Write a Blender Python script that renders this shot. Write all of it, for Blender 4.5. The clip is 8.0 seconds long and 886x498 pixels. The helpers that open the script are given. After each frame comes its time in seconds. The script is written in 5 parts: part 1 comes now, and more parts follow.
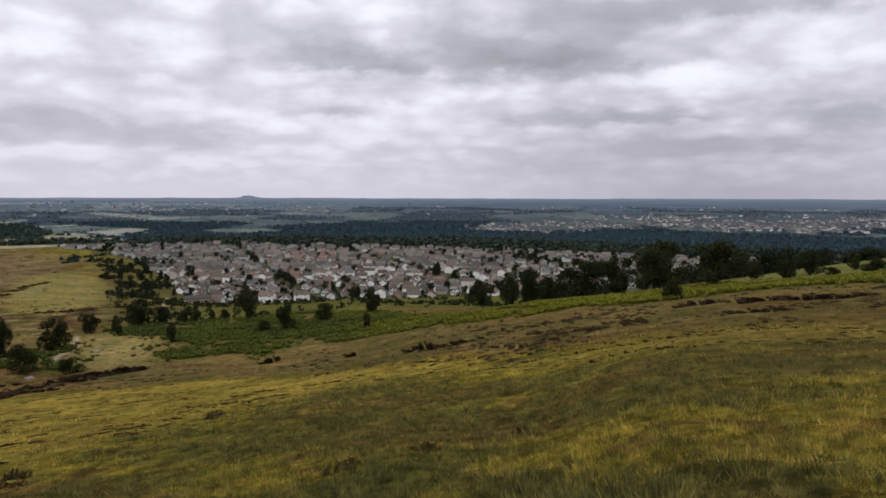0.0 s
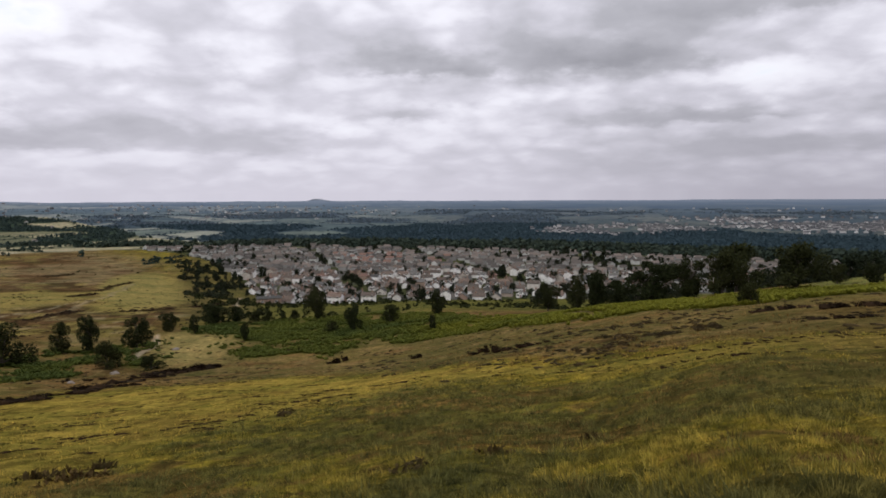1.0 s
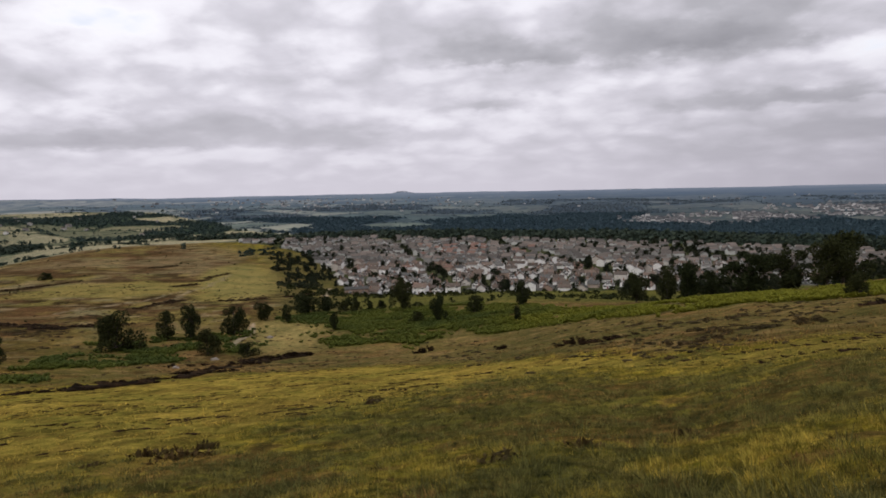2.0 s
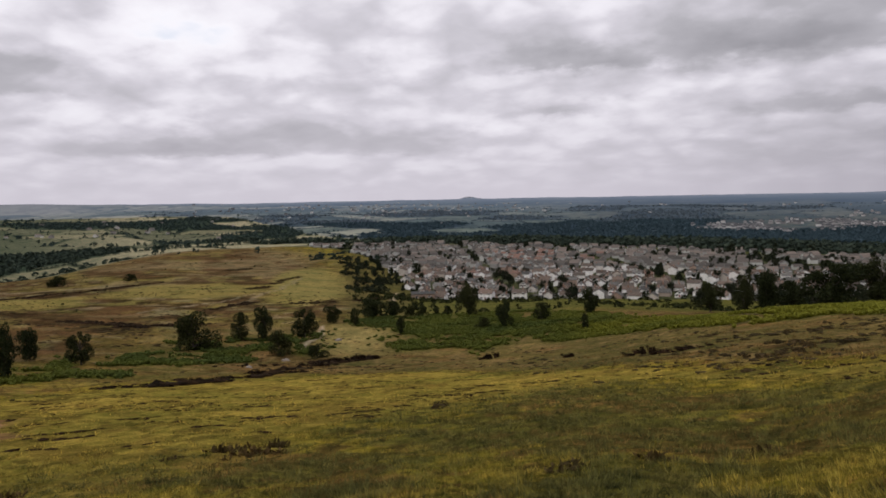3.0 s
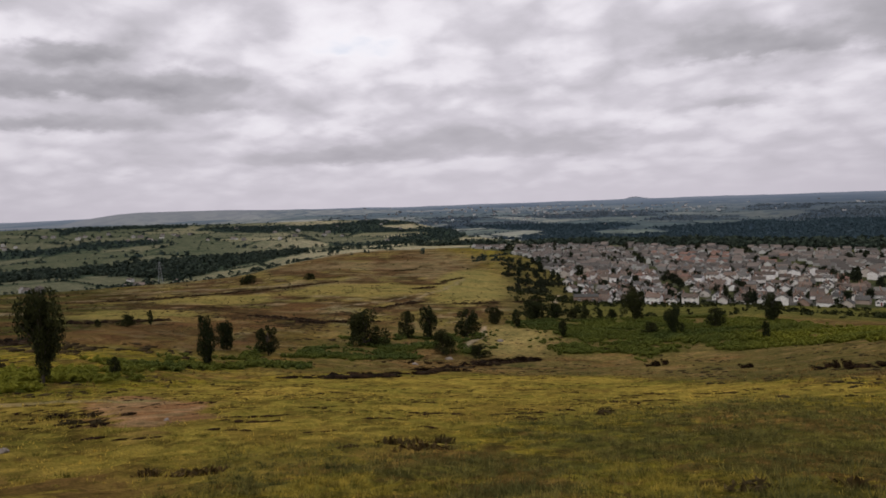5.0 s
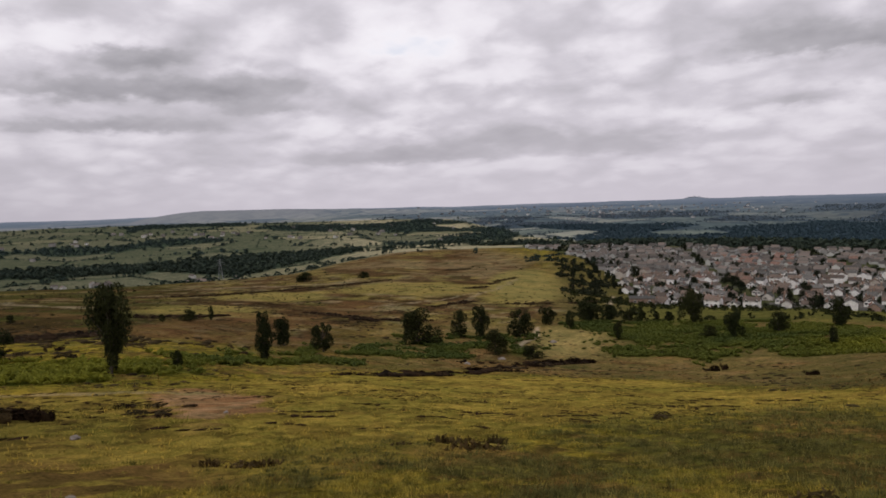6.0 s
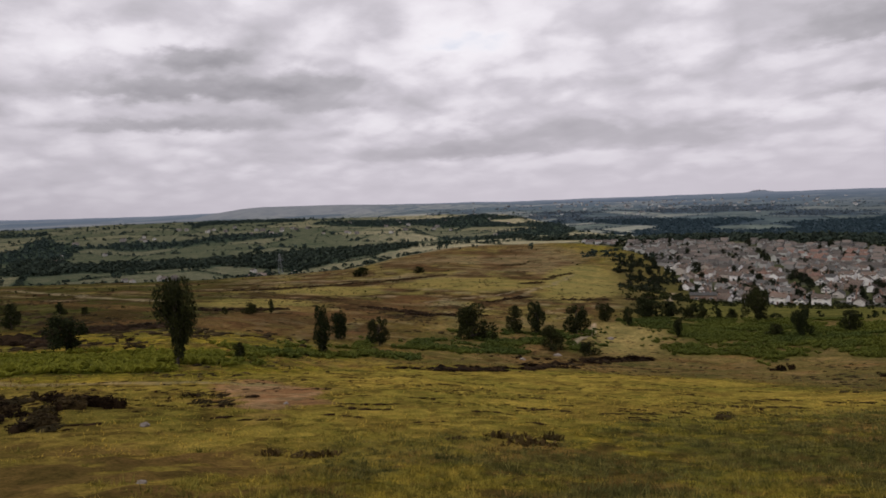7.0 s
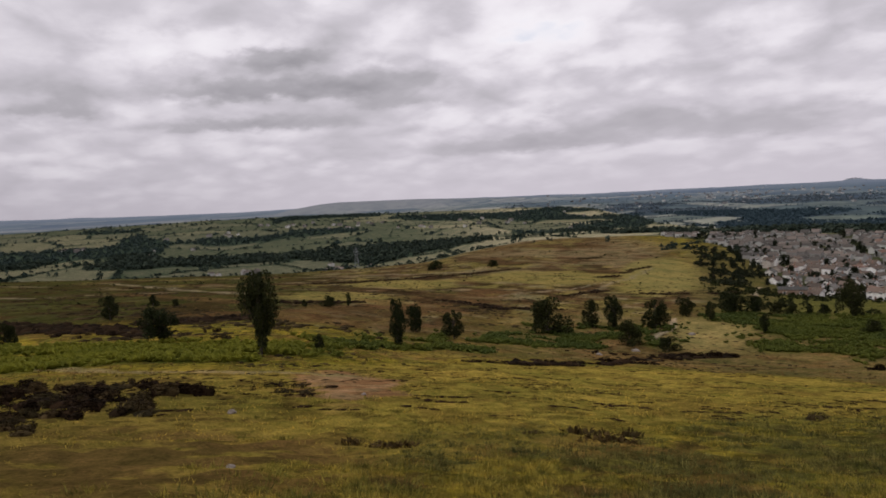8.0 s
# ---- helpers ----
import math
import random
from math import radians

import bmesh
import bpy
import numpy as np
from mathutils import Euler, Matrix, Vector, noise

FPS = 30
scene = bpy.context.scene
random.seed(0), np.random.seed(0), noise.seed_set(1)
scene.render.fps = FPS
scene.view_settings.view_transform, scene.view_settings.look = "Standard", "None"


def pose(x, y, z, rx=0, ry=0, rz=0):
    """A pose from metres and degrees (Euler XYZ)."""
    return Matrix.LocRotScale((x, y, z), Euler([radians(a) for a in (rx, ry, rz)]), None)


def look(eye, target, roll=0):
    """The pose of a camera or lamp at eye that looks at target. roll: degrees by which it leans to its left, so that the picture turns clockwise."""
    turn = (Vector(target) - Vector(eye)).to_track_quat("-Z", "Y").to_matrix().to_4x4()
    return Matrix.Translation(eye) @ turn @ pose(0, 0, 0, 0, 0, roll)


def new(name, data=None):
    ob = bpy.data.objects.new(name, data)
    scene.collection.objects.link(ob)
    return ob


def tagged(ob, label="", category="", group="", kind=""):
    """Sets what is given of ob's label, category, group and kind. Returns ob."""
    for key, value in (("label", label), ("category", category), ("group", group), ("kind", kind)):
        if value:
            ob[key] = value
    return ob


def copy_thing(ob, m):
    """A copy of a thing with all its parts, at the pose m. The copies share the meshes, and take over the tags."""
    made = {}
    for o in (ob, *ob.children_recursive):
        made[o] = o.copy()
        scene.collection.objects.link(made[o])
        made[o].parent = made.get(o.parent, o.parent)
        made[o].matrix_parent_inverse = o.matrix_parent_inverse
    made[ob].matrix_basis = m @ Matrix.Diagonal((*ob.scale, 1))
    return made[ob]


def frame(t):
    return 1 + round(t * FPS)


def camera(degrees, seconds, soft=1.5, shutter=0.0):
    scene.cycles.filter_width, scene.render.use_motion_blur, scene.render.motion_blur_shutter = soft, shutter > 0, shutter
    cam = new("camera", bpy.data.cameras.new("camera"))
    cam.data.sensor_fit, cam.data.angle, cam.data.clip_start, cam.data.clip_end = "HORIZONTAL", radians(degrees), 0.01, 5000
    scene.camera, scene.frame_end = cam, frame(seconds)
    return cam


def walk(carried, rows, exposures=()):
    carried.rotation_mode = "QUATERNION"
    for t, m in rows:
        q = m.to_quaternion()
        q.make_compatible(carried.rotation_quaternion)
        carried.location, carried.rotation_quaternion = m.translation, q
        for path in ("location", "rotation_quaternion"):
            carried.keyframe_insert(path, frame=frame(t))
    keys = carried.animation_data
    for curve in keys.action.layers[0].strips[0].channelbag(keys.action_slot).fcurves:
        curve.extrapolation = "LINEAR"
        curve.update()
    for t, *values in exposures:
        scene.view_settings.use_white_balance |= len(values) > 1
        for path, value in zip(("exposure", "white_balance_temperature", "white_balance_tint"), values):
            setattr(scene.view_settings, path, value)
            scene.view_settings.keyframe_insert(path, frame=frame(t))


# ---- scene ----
# ---------- camera: a walker's phone, turned slowly to the left at eye height ----------
EYE, ARM = 1.6, 0.4          # eye height and the radius of the turn
cam = camera(67.14, 8.0, soft=1.7)
TURNS = [  # seconds, heading to the left, pitch, lean
    (0.0, 0.0, -5.0, 0.015), (0.5, 2.742, -4.522, 0.33), (1.0, 5.612, -4.784, 0.43), (1.5, 9.345, -5.359, 1.091),
    (3.0, 18.558, -4.822, 1.388), (3.5, 21.432, -4.249, 1.699), (4.0, 25.797, -4.539, 2.251), (4.5, 29.488, -4.354, 2.484),
    (6.0, 36.925, -4.086, 2.276), (6.5, 39.082, -3.825, 2.468), (7.0, 41.665, -4.3, 2.576), (7.5, 44.636, -4.286, 3.099),
    (8.0, 48.033, -4.525, 3.321),
]


def eye_pose(yaw, pitch, lean):
    a = radians(yaw)
    return pose(-ARM * math.sin(a), ARM * (math.cos(a) - 1), EYE, 90 + pitch, 0, yaw) @ pose(0, 0, 0, 0, 0, -lean)


walk(cam, [(t, eye_pose(yaw, pitch, lean)) for t, yaw, pitch, lean in TURNS], exposures=[(0.0, 0.0, 6280, 10), (2.2, -0.08, 6450, 11), (4.5, -0.18, 6550, 12), (8.0, -0.22, 6600, 13)])

# ---------- sky and light ----------
SUN_AZ, SUN_EL = 150.0, 50.0   # heading to the left of the first view, height


def build_world():
    w = bpy.data.worlds.new("sky")
    scene.world = w
    w.use_nodes = True
    nt = w.node_tree
    n, l = nt.nodes, nt.links
    n.clear()
    out, bg = n.new("ShaderNodeOutputWorld"), n.new("ShaderNodeBackground")
    sky = n.new("ShaderNodeTexSky")
    sky.sky_type, sky.sun_disc = "NISHITA", False
    sky.sun_elevation, sky.sun_rotation = radians(SUN_EL), radians(-SUN_AZ)
    tc = n.new("ShaderNodeTexCoord")
    sep = n.new("ShaderNodeSeparateXYZ")
    l.new(tc.outputs["Generated"], sep.inputs[0])

    def m(op, a, b=None, c=None):
        k = n.new("ShaderNodeMath")
        k.operation = op
        for i, v in enumerate((a, b, c)):
            if v is None:
                continue
            if isinstance(v, (int, float)):
                k.inputs[i].default_value = v
            else:
                l.new(v, k.inputs[i])
        return k.outputs[0]

    up = m("MAXIMUM", sep.outputs[2], 0.0)
    deep = m("ADD", up, 0.30)
    px, py = m("DIVIDE", sep.outputs[0], deep), m("DIVIDE", sep.outputs[1], deep)
    comb = n.new("ShaderNodeCombineXYZ")
    l.new(px, comb.inputs[0])
    l.new(py, comb.inputs[1])

    def fbm(scale, detail, rough, off, distortion=0.0):
        k = n.new("ShaderNodeTexNoise")
        k.inputs["Scale"].default_value, k.inputs["Detail"].default_value = scale, detail
        k.inputs["Roughness"].default_value, k.inputs["Distortion"].default_value = rough, distortion
        ad = n.new("ShaderNodeVectorMath")
        ad.inputs[1].default_value = off
        l.new(comb.outputs[0], ad.inputs[0])
        l.new(ad.outputs[0], k.inputs["Vector"])
        return k.outputs["Fac"]

    heading, lift = m("ARCTAN2", sep.outputs[0], sep.outputs[1]), m("ARCSINE", sep.outputs[2])
    big, mid, fine = fbm(2.2, 3.0, 0.45, (3.1, 7.4, 0)), fbm(6.0, 5.0, 0.5, (11.3, 2.2, 0), 0.4), fbm(15.0, 4.0, 0.5, (5.7, 1.3, 0), 0.3)
    wander, sway = fbm(7.5, 4.0, 0.55, (21.0, 4.0, 0)), fbm(9.0, 4.0, 0.55, (2.0, 33.0, 0))
    # billows: rounded tops with ragged rims
    ragged = n.new("ShaderNodeVectorMath")
    ragged.operation = "MULTIPLY_ADD"
    k = n.new("ShaderNodeTexNoise")
    k.inputs["Scale"].default_value, k.inputs["Detail"].default_value = 5.0, 5.0
    l.new(comb.outputs[0], k.inputs["Vector"])
    l.new(k.outputs["Color"], ragged.inputs[0])
    ragged.inputs[1].default_value = (0.22, 0.22, 0.0)
    l.new(comb.outputs[0], ragged.inputs[2])
    cell = n.new("ShaderNodeTexVoronoi")
    cell.feature = "SMOOTH_F1"
    cell.inputs["Scale"].default_value = 7.0
    cell.inputs["Smoothness"].default_value = 0.4
    l.new(ragged.outputs[0], cell.inputs["Vector"])
    billow = cell.outputs["Distance"]
    cover = m("ADD", m("ADD", m("MULTIPLY_ADD", big, 0.18, 0.20), m("MULTIPLY", mid, 0.22)), m("ADD", m("MULTIPLY", billow, 0.20), m("MULTIPLY", fine, 0.08)))
    # the edges of the banks wander, most of all high up
    shift_a = m("MULTIPLY", m("SUBTRACT", wander, 0.5), radians(7))
    shift_e = m("MULTIPLY", m("SUBTRACT", sway, 0.5), m("ADD", m("MULTIPLY", up, 0.20), 0.010))
    azimuth, rise = m("ADD", heading, shift_a), m("ADD", lift, shift_e)
    # cloud banks: heading to the left, height, half widths (degrees), depth; their feet are flatter than their tops
    for banks, depth, foot in ((DARK_BANKS_OF_CLOUD, 0.36, 2.0), (BRIGHT_CLOUD, -0.20, 1.3)):
        for az, el, wa, we, k in banks:
            da = m("DIVIDE", m("ADD", azimuth, radians(az)), radians(wa))
            de = m("DIVIDE", m("SUBTRACT", rise, radians(el)), radians(we))
            de = m("MAXIMUM", m("MULTIPLY", de, 0.85), m("MULTIPLY", de, -foot))
            q = m("ADD", m("MULTIPLY", da, da), m("MULTIPLY", de, de))
            cover = m("ADD", cover, m("MULTIPLY", m("EXPONENT", m("MULTIPLY", q, -1.0)), k * depth))
    ramp = n.new("ShaderNodeValToRGB")
    e = ramp.color_ramp.elements
    e[0].position, e[0].color = 0.34, (0.84, 0.835, 0.875, 1)
    e[1].position, e[1].color = 1.0, (0.22, 0.22, 0.24, 1)
    for p, c in ((0.46, (0.74, 0.725, 0.775, 1)), (0.56, (0.56, 0.545, 0.595, 1)), (0.70, (0.385, 0.38, 0.41, 1))):
        k = e.new(p)
        k.color = c
    l.new(cover, ramp.inputs[0])
    # the pale, even band low over the land
    low = m("EXPONENT", m("MULTIPLY", up, -10.0))
    haze = n.new("ShaderNodeMixRGB")
    # thicker, greyer air to the two sides
    side = m("DIVIDE", m("ADD", heading, radians(-24)), radians(20))
    side = m("EXPONENT", m("MULTIPLY", m("MULTIPLY", side, side), -1.0))
    other = m("DIVIDE", m("ADD", heading, radians(82)), radians(20))
    other = m("EXPONENT", m("MULTIPLY", m("MULTIPLY", other, other), -1.0))
    air = n.new("ShaderNodeMixRGB")
    air.inputs[1].default_value, air.inputs[2].default_value = (0.51, 0.485, 0.54, 1), (0.30, 0.285, 0.325, 1)
    l.new(m("MAXIMUM", m("MULTIPLY", side, 0.9), m("MULTIPLY", other, 0.6)), air.inputs[0])
    l.new(air.outputs[0], haze.inputs[2])
    l.new(m("MULTIPLY", low, 0.9), haze.inputs[0])
    l.new(ramp.outputs[0], haze.inputs[1])
    # thin places let a little of the blue through
    gap = n.new("ShaderNodeMapRange")
    gap.inputs[1].default_value, gap.inputs[2].default_value, gap.inputs[3].default_value, gap.inputs[4].default_value = 0.24, 0.36, 0.35, 0.0
    l.new(cover, gap.inputs[0])
    blue = n.new("ShaderNodeMixRGB")
    dim = n.new("ShaderNodeMixRGB")
    dim.blend_type = "MULTIPLY"
    dim.inputs[0].default_value, dim.inputs[2].default_value = 1.0, (0.13, 0.13, 0.13, 1)
    l.new(sky.outputs[0], dim.inputs[1])
    l.new(gap.outputs[0], blue.inputs[0])
    l.new(haze.outputs[0], blue.inputs[1])
    l.new(dim.outputs[0], blue.inputs[2])
    l.new(blue.outputs[0], bg.inputs[0])
    bg.inputs[1].default_value = SKY_STRENGTH
    l.new(bg.outputs[0], out.inputs[0])


SKY_STRENGTH = 1.29
DARK_BANKS_OF_CLOUD = [
    (-8, 10.5, 9.6, 2.0, 1.00), (8, 10.3, 6.2, 1.2, 0.75), (-21, 13.9, 15, 1.6, 0.55), (-15, 5.8, 9.1, 0.7, 0.65), (-23, 3.2, 10.0, 1.2, 0.50), (-31, 5.4, 3.8, 1.2, 0.55),
    (31, 4.9, 6.2, 1.1, 0.60), (-10, 1.8, 9.6, 1.9, 0.30), (9, 6.5, 2.9, 0.6, 0.45), (40, 3.8, 8.2, 0.7, 0.90), (53, 9.8, 4.3, 1.9, 0.30), (60, 11.6, 3.6, 1.2, 0.85),
    (61, 9.2, 10.0, 1.1, 1.00), (63, 6.6, 7.0, 0.7, 0.85), (22, 3.8, 5.7, 0.9, 0.60), (78, 7.7, 3.3, 1.0, 0.60), (51, 8.1, 6.2, 1.0, 0.45),
]
BRIGHT_CLOUD = [
    (7, 4.9, 6.2, 1.2, 0.55), (27, 10.4, 6.7, 1.5, 0.45), (20, 2.1, 2.4, 0.4, 0.70), (-20, 8.7, 5.7, 1.1, 0.65), (-29, 10.3, 5.3, 1.9, 0.40), (31, 2.7, 4.8, 0.9, 0.40),
    (40, 12.6, 6.2, 2.0, 1.00), (52, 11.6, 4.3, 1.1, 0.50), (14, 5.4, 2.2, 0.6, 0.70), (40, 6.1, 1.7, 1.2, 0.60), (64, 13.1, 6.7, 1.0, 0.60), (67, 7.1, 4.3, 0.7, 0.60),
    (58, 3.1, 1.7, 0.4, 0.60), (47, 6.2, 2.9, 0.9, 0.55), (78, 3.4, 2.4, 0.5, 0.60), (71, 12.4, 5.3, 1.0, 0.50), (3, 7.6, 6.0, 0.9, 0.40),
]
build_world()
sun = new("sun", bpy.data.lights.new("sun", "SUN"))
sun.data.energy, sun.data.angle, sun.data.color = 1.0, radians(25), (1.0, 0.96, 0.88)
sun.matrix_world = look((0, 0, 0), (math.sin(radians(SUN_AZ)) * math.cos(radians(SUN_EL)), -math.cos(radians(SUN_AZ)) * math.cos(radians(SUN_EL)), -math.sin(radians(SUN_EL))))
# ---------- the lie of the land: heights below the eye along headings ----------
DIST = [0, 20, 45, 70, 100, 130, 165, 220, 300, 420, 560, 720, 900, 1300, 1700, 2200, 3000, 4200, 6000]
LAND = {  # heading to the left in degrees: height over the eye at each distance
    -110: [-1.6, 1, 3, 4, 4, 4, 3, 0, -5, -13, -24, -38, -50, -60, -60, -50, -40, -30, -30],
    -40: [-1.6, -4.2, -7.4, -8.6, -10.2, -12.5, -14.5, -17.5, -22, -40, -58, -66, -75, -84, -83, -78, -68, -52, -70],
    -34: [-1.6, -4.6, -7.4, -8.9, -10.9, -13.5, -15.4, -18.2, -24, -42, -60, -67, -74, -84, -82, -77, -66, -50, -70],
    -20: [-1.6, -5.4, -9.0, -12, -15, -18, -22, -30, -46, -63, -68, -68, -69, -87, -84, -77, -66, -50, -72],
    -7: [-1.6, -7.2, -11.6, -15, -19.2, -22.2, -29, -39, -54, -67, -69, -69, -69, -88, -83, -76, -63, -52, -72],
    8: [-1.6, -7.4, -13.3, -18.8, -25.2, -29.5, -31.5, -37, -50, -68, -69, -69, -68.5, -88, -82, -71, -62, -50, -72],
    20: [-1.6, -8, -14.2, -20.3, -27.2, -32.5, -35.5, -40, -51, -68.5, -68, -67, -66, -86, -81, -72, -58, -42, -72],
    27: [-1.6, -8, -14.2, -20.2, -26.9, -32.2, -35.2, -39.5, -47, -57, -61, -63, -66, -80, -74, -66, -52, -42, -66],
    35: [-1.6, -8, -14.2, -20, -26.5, -31.7, -34.6, -38.5, -45, -52, -58, -61, -63.5, -82, -74, -58, -42, -42, -60],
    42: [-1.6, -7.8, -13.6, -19.2, -25, -29, -31.8, -36.2, -43, -50, -55, -57.5, -61, -82, -70, -55, -34, -26, -45],
    47: [-1.6, -7.7, -13.2, -18.8, -24, -27.3, -30, -34.8, -41.5, -49, -53.5, -59, -80, -77, -63, -53, -38, -22, -42],
    50: [-1.6, -7.6, -13, -18.5, -23.5, -26.4, -29, -34, -41, -49, -56, -75, -90, -78, -61, -51, -40, -20, -40],
    64: [-1.6, -7, -11.8, -15, -18, -20.3, -23.3, -28, -35, -45, -55.5, -75, -88, -76, -55, -34, -46, -30, -50],
    84: [-1.6, -5.6, -9.2, -13, -15, -17.2, -19.5, -22.5, -27.5, -34, -40, -58, -76, -68, -50, -35, -40, 6, -10],
    115: [-1.6, -3.5, -6, -8, -9, -10, -11, -12, -14, -17, -26, -38, -50, -50, -40, -28, -20, 0, 0],
    180: [-1.6, 3, 8, 12, 15, 17, 18, 19, 20, 20, 17, 10, 0, -20, -30, -30, -30, -30, -30],
}


def hash2(i, j, k=0):
    s = np.sin(i * 127.1 + j * 311.7 + k * 74.7) * 43758.5453
    return s - np.floor(s)


def vnoise(x, y, k=0):
    """Smooth value noise, 0 to 1."""
    i, j = np.floor(x), np.floor(y)
    u, v = x - i, y - j
    u, v = u * u * (3 - 2 * u), v * v * (3 - 2 * v)
    return (hash2(i, j, k) * (1 - u) + hash2(i + 1, j, k) * u) * (1 - v) + (hash2(i, j + 1, k) * (1 - u) + hash2(i + 1, j + 1, k) * u) * v


def fnoise(x, y, k=0, octaves=4):
    s, a, tot = 0.0, 1.0, 0.0
    for o in range(octaves):
        s, tot = s + a * vnoise(x * 2 ** o, y * 2 ** o, k + o), tot + a
        a *= 0.5
    return s / tot


def _land_grid():
    az = np.arange(-180, 180, 1.0)
    ld = np.linspace(math.log(2.0), math.log(6000.0), 320)
    keys = sorted(LAND)
    rows = np.array([np.interp(np.exp(ld), DIST, LAND[k]) for k in keys])
    pad_k = [keys[-1] - 360] + keys + [keys[0] + 360]
    pad = np.vstack([rows[-1:], rows, rows[:1]])
    g = np.array([np.interp(az, pad_k, pad[:, j]) for j in range(len(ld))])  # distance x heading
    for _ in range(3):
        g = (np.roll(g, 2, 1) + np.roll(g, 1, 1) + g + np.roll(g, -1, 1) + np.roll(g, -2, 1)) / 5
    for _ in range(2):
        e = np.pad(g, ((1, 1), (0, 0)), "edge")
        g = (e[:-2] + 2 * e[1:-1] + e[2:]) / 4
    return ld, g


LAND_LD, LAND_G = _land_grid()


def polar(x, y):
    return np.degrees(np.arctan2(-x, y)), np.hypot(x, y)


def height(x, y):
    """Height of the ground over the walker's feet."""
    x, y = np.asarray(x, float), np.asarray(y, float)
    az, d = polar(x, y)
    u = (np.log(np.maximum(d, 2.0)) - LAND_LD[0]) / (LAND_LD[1] - LAND_LD[0])
    i = np.clip(u.astype(int), 0, len(LAND_LD) - 2)
    fu = np.clip(u - i, 0, 1)
    a = (az + 180) % 360
    j = a.astype(int) % 360
    fa = a - np.floor(a)
    k = (j + 1) % 360
    g = LAND_G
    z = (g[i, j] * (1 - fa) + g[i, k] * fa) * (1 - fu) + (g[i + 1, j] * (1 - fa) + g[i + 1, k] * fa) * fu
    z = np.where(d < 2, -1.6 + (z + 1.6) * d / 2, z)
    rough = np.clip(d / 8, 0, 1)
    z = z + rough * (fnoise(x / 3.0, y / 3.0, 3, 3) - 0.5) * 0.28
    z = z + np.clip(d / 8, 0, 1) * smooth(110, 50, d) * (fnoise(x / 0.9, y / 0.9, 231, 2) - 0.5) * 0.20
    z = z + np.clip(d / 60, 0, 1) * (fnoise(x / 17.0, y / 17.0, 9, 3) - 0.5) * 1.1
    z = z + np.clip((d - 300) / 900, 0, 1) * (fnoise(x / 210.0, y / 210.0, 15, 3) - 0.5) * 9.0
    return z + 1.6


def smooth(a, b, x):
    t = np.clip((x - a) / (b - a), 0, 1)
    return t * t * (3 - 2 * t)


def along(az, *pairs):
    """A value that changes with the heading."""
    return np.interp(az, [p[0] for p in pairs], [p[1] for p in pairs])


# ---------- what grows where, as functions of the plan ----------
def bracken_mask(x, y):
    az, d = polar(x, y)
    lo = along(az, (-40, 85), (-34, 88), (-20, 96), (-7, 108), (2, 122), (13, 133), (25, 150), (38, 128), (45, 104), (56, 84), (64, 68), (73, 62), (84, 66), (100, 70))
    hi = along(az, (-40, 135), (-34, 132), (-20, 130), (-7, 140), (2, 165), (13, 205), (25, 205), (31, 165), (38, 165), (45, 132), (56, 104), (64, 84), (73, 86), (84, 92), (100, 98))
    w = (fnoise(x / 9, y / 9, 21, 4) - 0.5) * 34
    m = smooth(-3, 3, d + w - lo) * smooth(-4, 4, hi - d - w * 0.7)
    return m * smooth(0.40, 0.56, fnoise(x / 6, y / 6, 25, 4) + along(az, (-40, 0.1), (20, 0.08), (31, 0.0), (36, -0.05), (58, -0.03), (66, 0.1), (90, 0.1)))


def turf_mask(x, y):
    """The short yellow turf that people walk on."""
    az, d = polar(x, y)
    lo = along(az, (-40, 34), (-34, 35), (-20, 31), (-6, 38), (0, 44), (9, 42), (20, 34), (34, 25), (50, 18), (58, 15), (70, 11), (90, 11))
    hi = along(az, (-40, 38), (-34, 39), (-20, 42), (-6, 44), (9, 68), (20, 88), (34, 98), (50, 76), (64, 56), (80, 48), (90, 44))
    w = (fnoise(x / 6, y / 6, 31, 3) - 0.5) * 10
    return smooth(-2, 4, d + w - lo) * smooth(-3, 3, hi - d + w)


def heath_mask(x, y):
    """Rough brown heath between turf and bracken."""
    az, d = polar(x, y)
    return smooth(0, 12, d - along(az, (-40, 38), (-20, 42), (-6, 46), (9, 68), (20, 88), (34, 98), (50, 78), (64, 56), (90, 48)))


def town_back(az):
    return along(az, (-30, 680), (-20, 720), (-6, 750), (4, 800), (14, 830), (22, 860), (31, 915))


def town_mask(x, y):
    az, d = polar(x, y)
    front = along(az, (-30, 560), (-24, 480), (-10, 430), (0, 420), (19, 405), (21, 415), (23, 560), (26, 740), (29, 840), (31, 960))
    back = town_back(az)
    return (az > -27) & (az < 30) & (d > front) & (d < back)


def moor_edge(az):
    return along(az, (25, 900), (36, 880), (42, 850), (47, 670), (52, 585), (66, 575), (84, 630))


